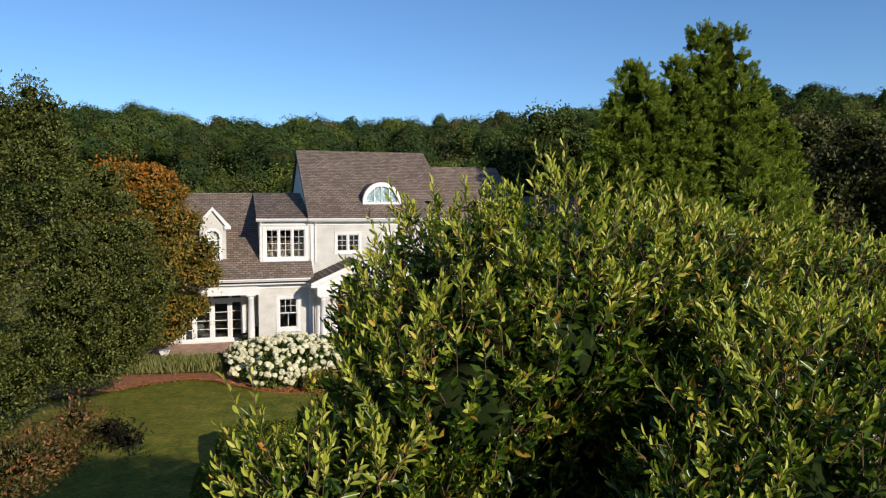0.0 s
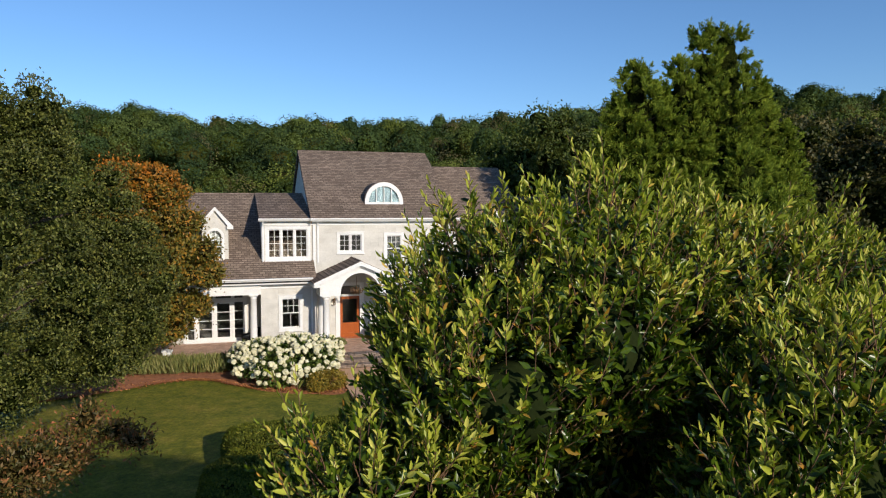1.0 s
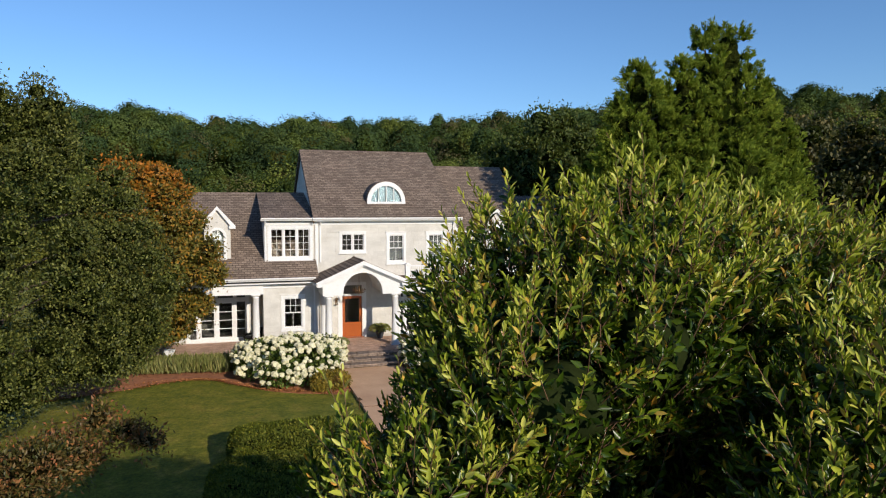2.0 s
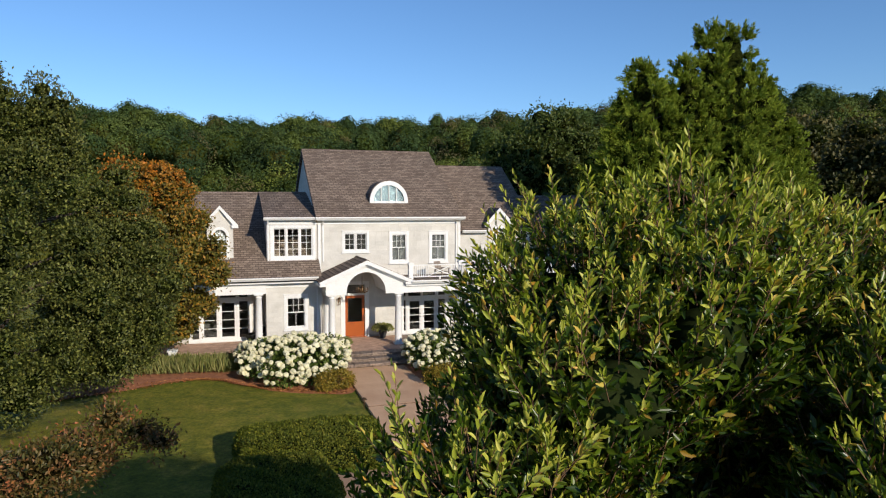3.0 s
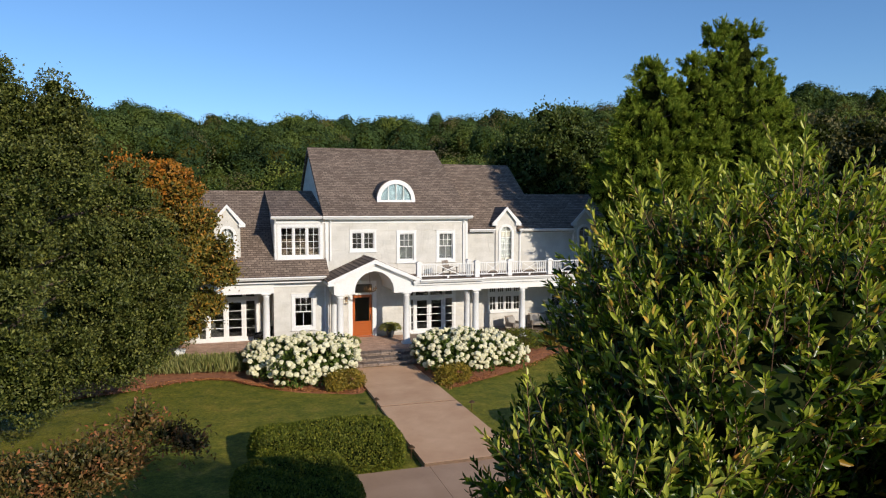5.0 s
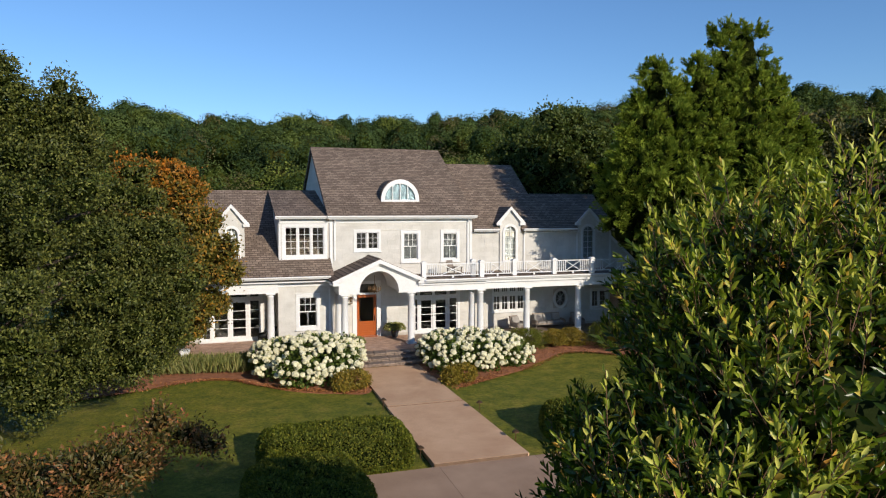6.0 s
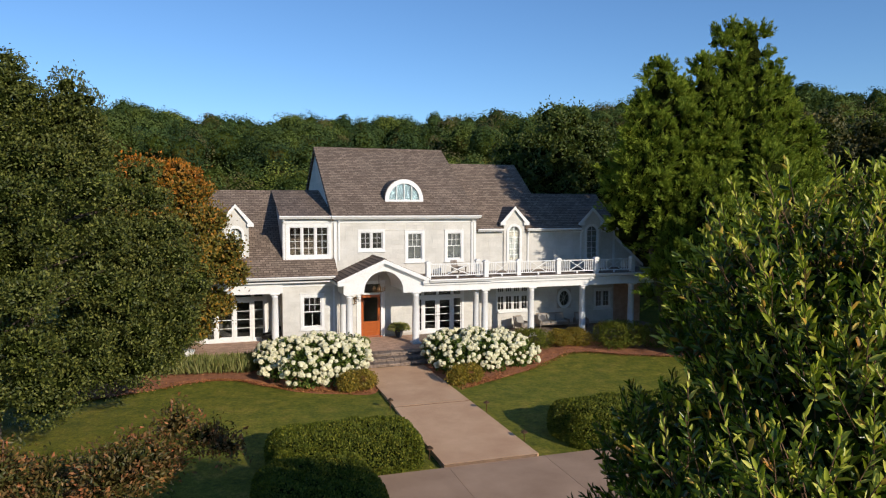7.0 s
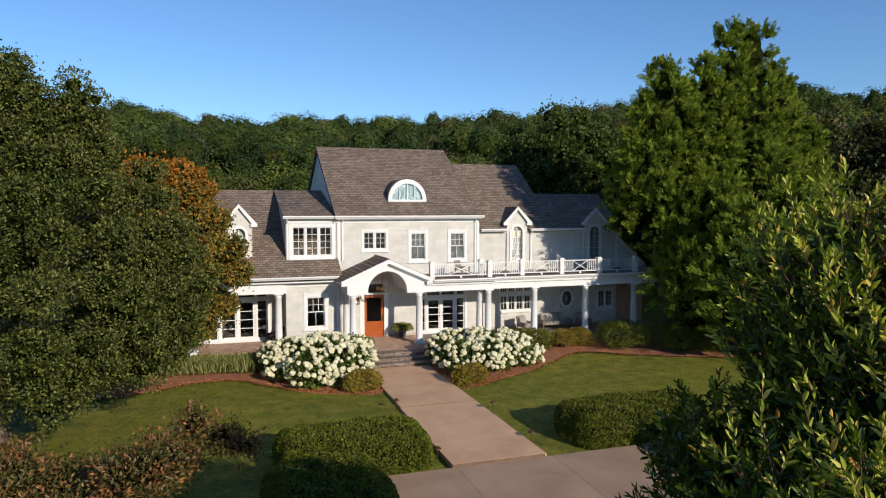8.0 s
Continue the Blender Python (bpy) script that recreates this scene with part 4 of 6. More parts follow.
def railing():
    r = thing("balcony_railing", "white painted balcony railing with crossed panels", "")
    r.parent = house
    posts = [(2.5, -2.6), (5.5, -2.2), (5.84, -2.6), (7.94, -2.3), (10.45, -2.3), (12.92, -2.3), (15.4, -2.3)]
    for i, (x, y) in enumerate(posts):
        h = 5.06 if i != 1 else 5.1
        bm = boxes((x - 0.125, x + 0.125, y - 0.125, y + 0.125, 4.12, h - 0.12), (x - 0.16, x + 0.16, y - 0.16, y + 0.16, h - 0.12, h - 0.06))
        prism(bm, [(x - 0.14, h - 0.06), (x + 0.14, h - 0.06), (x + 0.06, h), (x - 0.06, h)], "y", y - 0.13, y + 0.13)
        part("post", bm, M_TRIM, r)
    runs = [(2.62, 5.72, -2.6), (5.96, 7.82, -2.4), (8.06, 10.33, -2.3), (10.57, 12.8, -2.3), (13.04, 15.28, -2.3)]
    for a, b, y in runs:
        z0, z1 = 4.24, 4.92
        part("top_rail", B(a, b, y - 0.045, y + 0.045, z1 - 0.05, z1), M_TRIM, r)
        part("bottom_rail", B(a, b, y - 0.035, y + 0.035, z0, z0 + 0.05), M_TRIM, r)
        w = b - a
        c0, c1 = a + w * 0.28, b - w * 0.28
        bm = bmesh.new()
        for (xa, za), (xb, zb) in (((c0, z0 + 0.05), (c1, z1 - 0.05)), ((c0, z1 - 0.05), (c1, z0 + 0.05))):
            t = 0.022
            dy = 0.0 if za < zb else 0.004
            prism(bm, [(xa, za - t), (xb, zb - t), (xb, zb + t), (xa, za + t)], "y", y - 0.02 + dy, y + 0.02 + dy)
        part("cross_brace", bm, M_TRIM, r)
        m = round((c0 - a) / 0.12)
        xs = [a + (c0 - a) * k / m for k in range(1, m + 1)] + [c1 + (b - c1) * k / m for k in range(0, m)]
        for x in xs:
            part("baluster", B(x - 0.02, x + 0.02, y - 0.02, y + 0.02, z0 + 0.05, z1 - 0.05), M_TRIM, r)
        part("foot", B((a + b) / 2 - 0.05, (a + b) / 2 + 0.05, y - 0.03, y + 0.03, 4.12, z0), M_TRIM, r)


railing()

# right wing
YR = 0.7
W_P = (7.8, 10.04, 1.56, 3.24)
window(*W_P[:3], 2.66, YR, 4, 2, 2, 0.1)
window(W_P[0], W_P[1], 2.665, W_P[3], YR, 4, 3, 1, 0.09)
W_2 = window(14.55, 15.85, 1.46, 2.78, YR, 2, 2, 3, 0.14)
OVAL = (12.44, 2.24, 0.42, 0.55)
right_wall = part("wall", wall_mesh(6.3, 16.0, YR, YR + 0.2, 0, 6.55, [hole(W_P), hole(W_2), (OVAL[0] - 0.36, OVAL[0] + 0.36, OVAL[1] - 0.46, OVAL[1] + 0.46), (8.6, 9.3, 4.9, 6.2), (13.9, 14.65, 4.9, 6.2)]), M_WALL, house)
SIDING.append((right_wall, 6.32, 16.0, 4.15, 6.42, YR, [(8.28, 9.62, 4.15, 6.5), (13.63, 14.97, 4.15, 6.5)], None))
SIDING.append((right_wall, 6.32, 16.0, 0.7, 3.84, YR, [W_P, W_2, (OVAL[0] - 0.5, OVAL[0] + 0.5, OVAL[1] - 0.62, OVAL[1] + 0.62)], None))
part("wall", prism(bmesh.new(), [(YR + 0.2, 0), (9.0, 0), (9.0, 5), (3.6, 8.75), (YR + 0.2, 6.7)], "x", 15.8, 16.0), M_WALL, house)
part("wall", prism(bmesh.new(), [(YR + 0.2, 6.6), (6.5, 10.7), (12.3, 6.6)], "x", 11.2, 11.35), M_SHINGLE, house)
part("wall", B(6.3, 16.0, 12.0, 12.2, 0, 6.5), M_WALL, house)
part("inner_wall", boxes((6.3, 15.8, 3.0, 3.1, FLOOR, 6.5), (6.3, 15.8, YR + 0.2, 3.0, FLOOR - 0.1, FLOOR), (6.3, 15.8, YR + 0.2, 3.0, 3.9, 4.05)), M_INTERIOR, house)
RS = (10.92 - 6.6) / (6.5 - 0.4)
for xa, xb, ya in ((6.35, 8.2, 0.4), (8.2, 9.68, 1.35), (9.68, 11.5, 0.4)):
    roof_slope(xa, xb, ya, 6.6 + (ya - 0.4) * RS, 6.5, 10.92)
roof_slope(6.35, 11.5, 12.6, 6.6, 6.505, 10.92)
for xa, xb, ya in ((11.5, 13.56, 0.4), (13.56, 15.04, 1.35), (15.04, 16.3, 0.4)):
    roof_slope(xa, xb, ya, 6.6 + (ya - 0.4) * RS, 3.6, 6.6 + 3.2 * RS)
roof_slope(11.5, 16.3, 6.8, 6.6, 3.605, 6.6 + 3.2 * RS)
gutter(6.5, 8.15, 0.4, 6.68)
gutter(9.75, 13.45, 0.4, 6.68)
gutter(15.1, 16.4, 0.4, 6.68)
part("frieze", boxes((6.3, 8.25, YR - 0.05, YR, 6.4, 6.56), (9.65, 13.6, YR - 0.05, YR, 6.4, 6.56), (15.0, 16.0, YR - 0.05, YR, 6.4, 6.56), (15.88, 16.03, YR - 0.045, YR + 0.1, 4.12, 6.4)), M_TRIM, house)
dormer(8.94, YR - 0.12, 7.08, 8.02, 0.9, 4.12, 4.72, 6.92, 0.92, 2.2)
dormer(14.3, YR - 0.12, 7.05, 7.95, 0.9, 4.12, 4.72, 6.88, 0.92, 2.2)
downspout(9.9, YR - 0.02, 4.15, 6.6)
downspout(13.55, YR - 0.02, 4.15, 6.6)
# low lean-to beyond the wing's end
part("lean_to", prism(bmesh.new(), [(16.0, 4.1), (16.0, 6.1), (18.0, 4.3), (18.0, 4.1)], "y", YR, 5.0), M_SHINGLE, house)
part("rake_board", prism(bmesh.new(), [(16.0, 6.0), (16.0, 6.2), (18.15, 4.3), (18.15, 4.12)], "y", YR - 0.06, YR - 0.002), M_TRIM, house)
part("wall", B(16.0, 18.0, YR, YR + 0.2, 0, 4.02), M_BRICK, house)


def oval_window():
    w = thing("window", "white oval window with radiating bars", "")
    w.parent = house
    cx, cz, a, b = OVAL
    n = 28
    e = lambda k, ra, rb: (cx + ra * math.cos(2 * math.pi * k / n), cz + rb * math.sin(2 * math.pi * k / n))
    bm = bmesh.new()
    for k in range(n):
        prism(bm, [e(k, a - 0.08, b - 0.08), e(k + 1, a - 0.08, b - 0.08), e(k + 1, a + 0.08, b + 0.08), e(k, a + 0.08, b + 0.08)], "y", YR - 0.06, YR + 0.06)
    part("frame", bm, M_TRIM, w)
    bm = bmesh.new()
    for k in range(8):
        an = math.pi * k / 8 * 2
        dx, dz = math.cos(an), math.sin(an)
        r1, r2 = 0.12, 0.9
        p1, p2 = (cx + dx * a * r1, cz + dz * b * r1), (cx + dx * a * r2, cz + dz * b * r2)
        nx, nz = -dz * 0.012, dx * 0.012
        prism(bm, [(p1[0] - nx, p1[1] - nz), (p2[0] - nx, p2[1] - nz), (p2[0] + nx, p2[1] + nz), (p1[0] + nx, p1[1] + nz)], "y", YR + 0.0, YR + 0.03)
    for k in range(n):
        prism(bm, [e(k, 0.05, 0.07), e(k + 1, 0.05, 0.07), e(k + 1, 0.08, 0.1), e(k, 0.08, 0.1)], "y", YR + 0.002, YR + 0.028)
    part("bars", bm, M_TRIM, w)
    part("pane", prism(bmesh.new(), [e(k, a - 0.06, b - 0.06) for k in range(n)], "y", YR + 0.03, YR + 0.036), M_GLASS, w).visible_shadow = False


oval_window()

# ---- porch floors, steps, walk ----
porch = thing("porch_floor", "brick-paved porch and terrace floor along the house front", "porch", kind="structure")
part("slab", boxes((-14.0, -5.05, -1.95, 1.0, 0.0, FLOOR - 0.055), (-2.3, 2.3, -3.7, Y0, 0.0, FLOOR - 0.055), (2.3, 6.2, -2.8, Y0, 0.0, FLOOR - 0.055), (6.2, 18.0, -2.5, YR, 0.0, FLOOR - 0.055), (-5.05, -2.3, -1.2, YA, 0.0, FLOOR - 0.055)), M_STONE, porch)
PAVE = [(-11.0, -5.08, -2.0, 0.98), (-2.3, 2.3, -3.75, 0.18)]

walkway = thing("front_walk", "broad tan concrete front walk in long slabs", "walk", kind="structure")
part("slab", boxes((-1.72, 1.42, -12.0, -5.3, -0.12, 0.105)), M_CONC, walkway)
part("slab", boxes((-1.74, 1.46, -18.35, -12.0, -0.25, 0.075)), M_CONC, walkway)
# Thin dark brown face on the front edge of each slab.
for rx, ry, rz in ((-1.72, -12.0, 0.101), (-1.74, -18.35, 0.071)):
    part("riser", B(rx, rx + 3.16, ry - 0.006, ry, -0.25, rz), M_RISER, walkway, "dark brown riser of the walk")
drive = thing("driveway", "grey-brown concrete drive in jointed slabs", "driveway", kind="structure")
for xa, xb in ((-5.0, -1.6), (-1.59, 1.66), (1.67, 5.2), (5.21, 8.8)):
    for ya, yb in ((-22.6, -18.36), (-27.2, -22.61), (-33.0, -27.21)):
        bm = bmesh.new()
        vs = [bm.verts.new((x, y, z + float(ground_z(x, y)) + 0.11)) for z in (-0.25, 0.0) for x, y in ((xa, ya), (xb, ya), (xb, yb), (xa, yb))]
        for f in ((0, 3, 2, 1), (4, 5, 6, 7), (0, 1, 5, 4), (1, 2, 6, 5), (2, 3, 7, 6), (3, 0, 4, 7)):
            bm.faces.new([vs[i] for i in f])
        part("slab", bm, M_CONC2, drive)

steps = thing("front_steps", "three weathered stone steps up to the porch", "steps", kind="structure")
rs = random.Random(4)
for k in range(6):
    # two uneven courses of flagstone to a step
    z1 = 0.12 + (k + 1) * 0.08
    ya, yb = -5.35 + (k // 2) * 0.5, -3.7
    x = -1.7
    while x < 1.68:
        w = min(rs.uniform(0.28, 0.8), 1.7 - x)
        top = z1 - rs.uniform(0, 0.012)
        bm = B(x + 0.008, x + w - 0.008, ya + rs.uniform(-0.05, 0.05) + (0.03 if k % 2 == 0 else 0.0), ya + 0.6 if k < 4 else yb, z1 - 0.08, top)
        bmesh.ops.bevel(bm, geom=bm.edges[:], offset=0.014, segments=1, affect="EDGES")
        part("stone", bm, M_STONE, steps)
        x += w


# ---- beds ----
def bed(outline, label):
    """A low mound of bark mulch inside a curved outline, with loose chips on it."""
    t = thing("mulch_bed", label, "flower bed", kind="structure")
    n = len(outline)
    cx, cy = sum(p[0] for p in outline) / n, sum(p[1] for p in outline) / n
    bm = bmesh.new()
    rings = []
    for s, h in ((1.0, -0.035), (0.96, -0.015), (0.88, 0.025), (0.5, 0.05)):
        rings.append([bm.verts.new((cx + (p[0] - cx) * s, cy + (p[1] - cy) * s, float(ground_z(0, cy + (p[1] - cy) * s)) + h + 0.03)) for p in outline])
    for a, b in zip(rings, rings[1:]):
        for i in range(n):
            bm.faces.new((a[i], a[(i + 1) % n], b[(i + 1) % n], b[i]))
    bm.faces.new(rings[-1])
    part("mulch", bm, M_MULCH, t)
    k = rng.random((9000, 1)) ** 0.5
    i = rng.integers(0, n, 9000)
    f = rng.random((9000, 1))
    o = np.array(outline)
    e = o[i] * (1 - f) + o[(i + 1) % n] * f
    xy = np.array([cx, cy]) + (e - np.array([cx, cy])) * (0.3 + 0.7 * k)
    p = np.concatenate([xy, (ground_z(0 * xy[:, 0], xy[:, 1]) + 0.065)[:, None]], 1)
    w = rng.normal(size=(9000, 3)) * np.array([1, 1, 0.25])
    chips = leaf_cloud("bark_chips", p, w, rng.normal(size=(9000, 3)) * 0.4 + np.array([0, 0, 1]), rng.uniform(0.05, 0.12, 9000), 0.045, M_CHIP, t)
    tagged(chips, "loose red-brown bark chips", kind="stuff")


def smooth_loop(pts, n=6):
    """A rounded closed outline through corner points."""
    out = []
    m = len(pts)
    for i in range(m):
        p0, p1, p2, p3 = (Vector(pts[(i + k) % m]) for k in (-1, 0, 1, 2))
        for j in range(n):
            t = j / n
            v = 0.5 * (2 * p1 + (p2 - p0) * t + (2 * p0 - 5 * p1 + 4 * p2 - p3) * t * t + (3 * p1 - p0 - 3 * p2 + p3) * t ** 3)
            out.append((v.x, v.y))
    return out


bed(smooth_loop([(-1.78, -3.8), (-1.78, -9.2), (-3.4, -9.2), (-5.3, -8.2), (-7.2, -5.9), (-9.5, -5.3), (-12.5, -6.2), (-15, -7.5), (-15, -3.0), (-10, -2.0), (-5, -1.4)]), "red bark mulch bed along the house front under white hydrangeas")
bed(smooth_loop([(1.5, -3.8), (1.5, -9.8), (2.5, -9.5), (4.6, -7.8), (6.8, -6.1), (8.9, -4.5), (11.6, -4.45), (14.2, -6.4), (17.0, -8.0), (21, -9.5), (21, -3), (12, -2.55), (6, -2.85)]), "red bark mulch bed round the right side shrubs")


def shrub(name, label, category, base, clumps, count, leaf, material, group="", fine=False, inner=True, spread=0.8):
    t = thing(name, label, category, base, group)
    cl = [(c[0] - base[0], c[1] - base[1], c[2] - base[2], *c[3:]) for c in clumps]
    add_trunk(t, (0, 0, -0.05), cl, 0.05, 8, top=(0, 0, 0.6 * max(c[2] for c in cl) + 0.1), seed=3, material=M_TWIG, name="stem")
    p, o = crown_points(cl, count, 0.5, 0.08)
    g = ground_z(p[:, 0] + base[0], p[:, 1] + base[1]) - base[2]
    ok = p[:, 2] > g + 0.03
    p, o = p[ok], o[ok]
    n = len(p)
    s = rng.uniform(0.7, 1.25, n)
    leaf_cloud("foliage", p, o + rng.normal(size=(n, 3)) * spread, o + rng.normal(size=(n, 3)) * 0.5 + np.array([0, 0, 0.4]), leaf[0] * s, leaf[1] * s, material, t, fine=fine, droop=0.15)
    return t, cl


def petal_ball():
    """A mop-head of small petals round a core."""
    bm = bmesh.new()
    bmesh.ops.create_icosphere(bm, subdivisions=2, radius=0.8)
    r = random.Random(2)
    for v in bm.verts:
        v.co *= 1 + r.uniform(-0.25, 0.32)
        v.co.z *= 0.82
    me = bpy.data.meshes.new("flower_head")
    bm.to_mesh(me)
    bm.free()
    me.materials.append(M_PETAL)
    return me


PETALS = petal_ball()


def hydrangea(base, clumps, heads, seed, label):
    t, cl = shrub("hydrangea_bush", label, "shrub", base, clumps, 9000, (0.15, 0.1), M_HYDLEAF, "hydrangeas by the steps")
    r = random.Random(seed)
    made, tries = [], 0
    while len(made) < heads and tries < 20000:
        tries += 1
        c = r.choice(cl)
        d = Vector((r.gauss(0, 1), r.gauss(-0.35, 1), r.gauss(0.35, 0.8))).normalized()
        p = Vector(c[:3]) + Vector((d.x * c[3], d.y * c[4], d.z * c[5])) * r.uniform(0.98, 1.1)
        if p.z < 0.25 or any((p - q).length < 0.14 for q in made):
            continue
        if any(k != c and sum(((p[i] - k[i]) / k[i + 3]) ** 2 for i in range(3)) < 0.9 for k in cl):
            continue
        made.append(p)
        ob = new("flower_head", PETALS)
        s = r.uniform(0.1, 0.19)
        ob.matrix_basis = Matrix.LocRotScale(p, Euler((r.uniform(-0.5, 0.5), r.uniform(-0.5, 0.5), r.uniform(0, 6))), (s * r.uniform(0.9, 1.15), s, s))
        ob.parent = t


def spread_clumps(x0, x1, y0, y1, top, n, size, seed, low=0.35):
    r = random.Random(seed)
    out = []
    for i in range(n):
        x, y = r.uniform(x0 + size * 0.6, x1 - size * 0.6), r.uniform(y0 + size * 0.6, y1 - size * 0.6)
        s = size * r.uniform(0.8, 1.2)
        edge = 1 - 0.35 * max(abs(2 * (x - x0) / (x1 - x0) - 1), abs(2 * (y - y0) / (y1 - y0) - 1)) ** 2
        out.append((x, y, max(low, top * edge - s * 0.8), s, s, s * 0.85))
    return out


hydrangea((-3.8, -6.3, 0.1), spread_clumps(-6.5, -1.5, -8.3, -3.9, 2.0, 20, 0.85, 3) + [(-5.9, -6.2, 0.7, 0.7, 0.7, 0.7), (-4.6, -7.9, 0.6, 0.7, 0.6, 0.65), (-3.4, -8.1, 0.6, 0.7, 0.6, 0.65)], 340, 5, "large rounded hydrangea bush covered in white mop-head flowers")
hydrangea((3.8, -5.8, 0.12), spread_clumps(1.4, 6.6, -7.9, -3.8, 1.8, 20, 0.8, 8) + [(2.4, -7.4, 0.6, 0.7, 0.6, 0.65), (5.6, -7.0, 0.6, 0.7, 0.6, 0.6), (4.2, -7.6, 0.55, 0.7, 0.6, 0.6)], 320, 6, "large rounded hydrangea bush covered in white mop-head flowers")
for bx, by, bh in ((-2.6, -8.75, 0.9), (2.3, -9.0, 0.85)):
    shrub("bronze_shrub", "low rounded shrub with olive and bronze leaves", "shrub", (bx, by, 0.05), spread_clumps(bx - 0.95, bx + 0.8, by - 0.7, by + 0.7, bh, 8, 0.5, 4), 3800, (0.1, 0.055), M_OLIVE, "bronze shrubs beside the walk")
shrub("boxwood_shrub", "dense dark green boxwood beside the porch", "shrub", (7.9, -3.9, 0.12), spread_clumps(6.9, 9.2, -4.6, -3.0, 1.35, 9, 0.65, 5), 7000, (0.07, 0.04), M_HEDGE)
for bx in (9.7, 10.9):
    shrub("golden_shrub", "small yellow-green shrub in front of the porch", "shrub", (bx, -3.6, 0.12), spread_clumps(bx - 0.6, bx + 0.65, -4.2, -3.0, 1.15, 6, 0.48, int(bx)), 3500, (0.09, 0.045), M_OLIVE, "yellow-green porch shrubs")
for bx, by, hh in ((13.1, -4.9, 1.7), (15.3, -6.1, 1.7), (17.7, -7.3, 1.6)):
    shrub("dark_shrub", "dark green rounded shrub in the shade", "shrub", (bx, by, 0.12), spread_clumps(bx - 1.4, bx + 1.4, by - 1.2, by + 1.2, hh, 9, 0.8, int(bx)), 7000, (0.09, 0.045), M_HEDGE, "shaded shrubs")


def iris_clump(base, seed):
    """A tuft of sword-shaped leaves."""
    t = thing("iris_clump", "tuft of pale green sword-shaped iris leaves", "plant", base, "iris row along the terrace")
    r = np.random.default_rng(seed)
    n = 90
    p = np.concatenate([r.normal(size=(n, 2)) * 0.17, np.zeros((n, 1))], 1)
    way = np.concatenate([r.normal(size=(n, 2)) * 0.28, np.ones((n, 1))], 1)
    leaf_cloud("foliage", p, way, r.normal(size=(n, 3)), r.uniform(0.4, 0.8, n), r.uniform(0.03, 0.05, n), M_IRIS, t, 0.2, True, 0.12)


ri = random.Random(9)
for k in range(51):
    ix, iy = -11.6 + (k % 17) * 0.31 + ri.uniform(-0.1, 0.1), -4.1 + (k // 17) * 0.55 - 0.05 * (k % 17 - 8) + ri.uniform(-0.12, 0.12)
    iris_clump((ix, iy, 0.2), k)


# ---- clipped hedges ----
def hedge(outline_boxes, label, seed):
    """A clipped hedge: rounded blocks covered with small leaves."""
    c0 = outline_boxes[0]
    base = ((c0[0] + c0[1]) / 2, (c0[2] + c0[3]) / 2, float(ground_z(0, (c0[2] + c0[3]) / 2)))
    t = thing("clipped_hedge", label, "hedge", base, "clipped hedges beside the walk")
    P, O = [], []
    bm = bmesh.new()
    for x0, x1, y0, y1, h in outline_boxes:
        gz = float(ground_z(0, (y0 + y1) / 2)) - base[2]
        half = np.array([(x1 - x0) / 2, (y1 - y0) / 2, h / 2 + 0.2])
        area = np.array([half[1] * half[2], half[0] * half[2], half[0] * half[1]])
        n = int(8 * area.sum() * 900)
        ax = rng.choice(3, n, p=area / area.sum())
        q = rng.uniform(-1, 1, (n, 3))
        q[np.arange(n), ax] = np.sign(rng.normal(size=n))
        p = q * half
        rc = min(0.8, half.min() * 0.92)                     # rounded shoulders
        core = np.clip(p, -(half - rc), half - rc)
        o = unit(p - core)
        wob = 0.05 * np.sin(p[:, :1] * 2.3 + seed) * np.sin(p[:, 1:2] * 2.9) + 0.03 * np.sin(p[:, :1] * 7 + p[:, 1:2] * 6)
        p = core + o * (rc + wob - 0.1 * rng.random((n, 1)) ** 2)
        mid = np.array([(x0 + x1) / 2 - base[0], (y0 + y1) / 2 - base[1], gz + h / 2 - 0.2])
        P.append(p + mid)
        O.append(o)
        b2 = B(mid[0] - half[0] + 0.12, mid[0] + half[0] - 0.12, mid[1] - half[1] + 0.12, mid[1] + half[1] - 0.12, gz - 0.05, gz + h - 0.13)
        bmesh.ops.bevel(b2, geom=b2.edges[:], offset=rc * 0.75, segments=4, affect="EDGES")
        tmp = bpy.data.meshes.new("hedge_core")
        b2.to_mesh(tmp)
        b2.free()
        bm.from_mesh(tmp)
    # The core block's dark colour carries the shade between the leaves.
    part("core", bm, M_CORE, t, "dark solid core standing in for shade inside the hedge")
    P, O = np.concatenate(P), np.concatenate(O)
    ok = P[:, 2] > -0.25
    P, O = P[ok], O[ok]
    n = len(P)
    s = rng.uniform(0.7, 1.3, n)
    leaf_cloud("foliage", P, O + rng.normal(size=(n, 3)) * 0.7, O + rng.normal(size=(n, 3)) * 0.5, 0.068 * s, 0.042 * s, M_HEDGE, t)


hedge([(-6.9, -2.15, -18.2, -15.5, 1.15), (-7.5, -4.2, -26.0, -18.6, 1.3)], "clipped green hedge turning a corner beside the walk", 1)
hedge([(2.9, 8.2, -18.2, -15.6, 1.2), (5.4, 8.2, -25.0, -18.6, 1.25)], "clipped green hedge on the far side of the walk", 2)

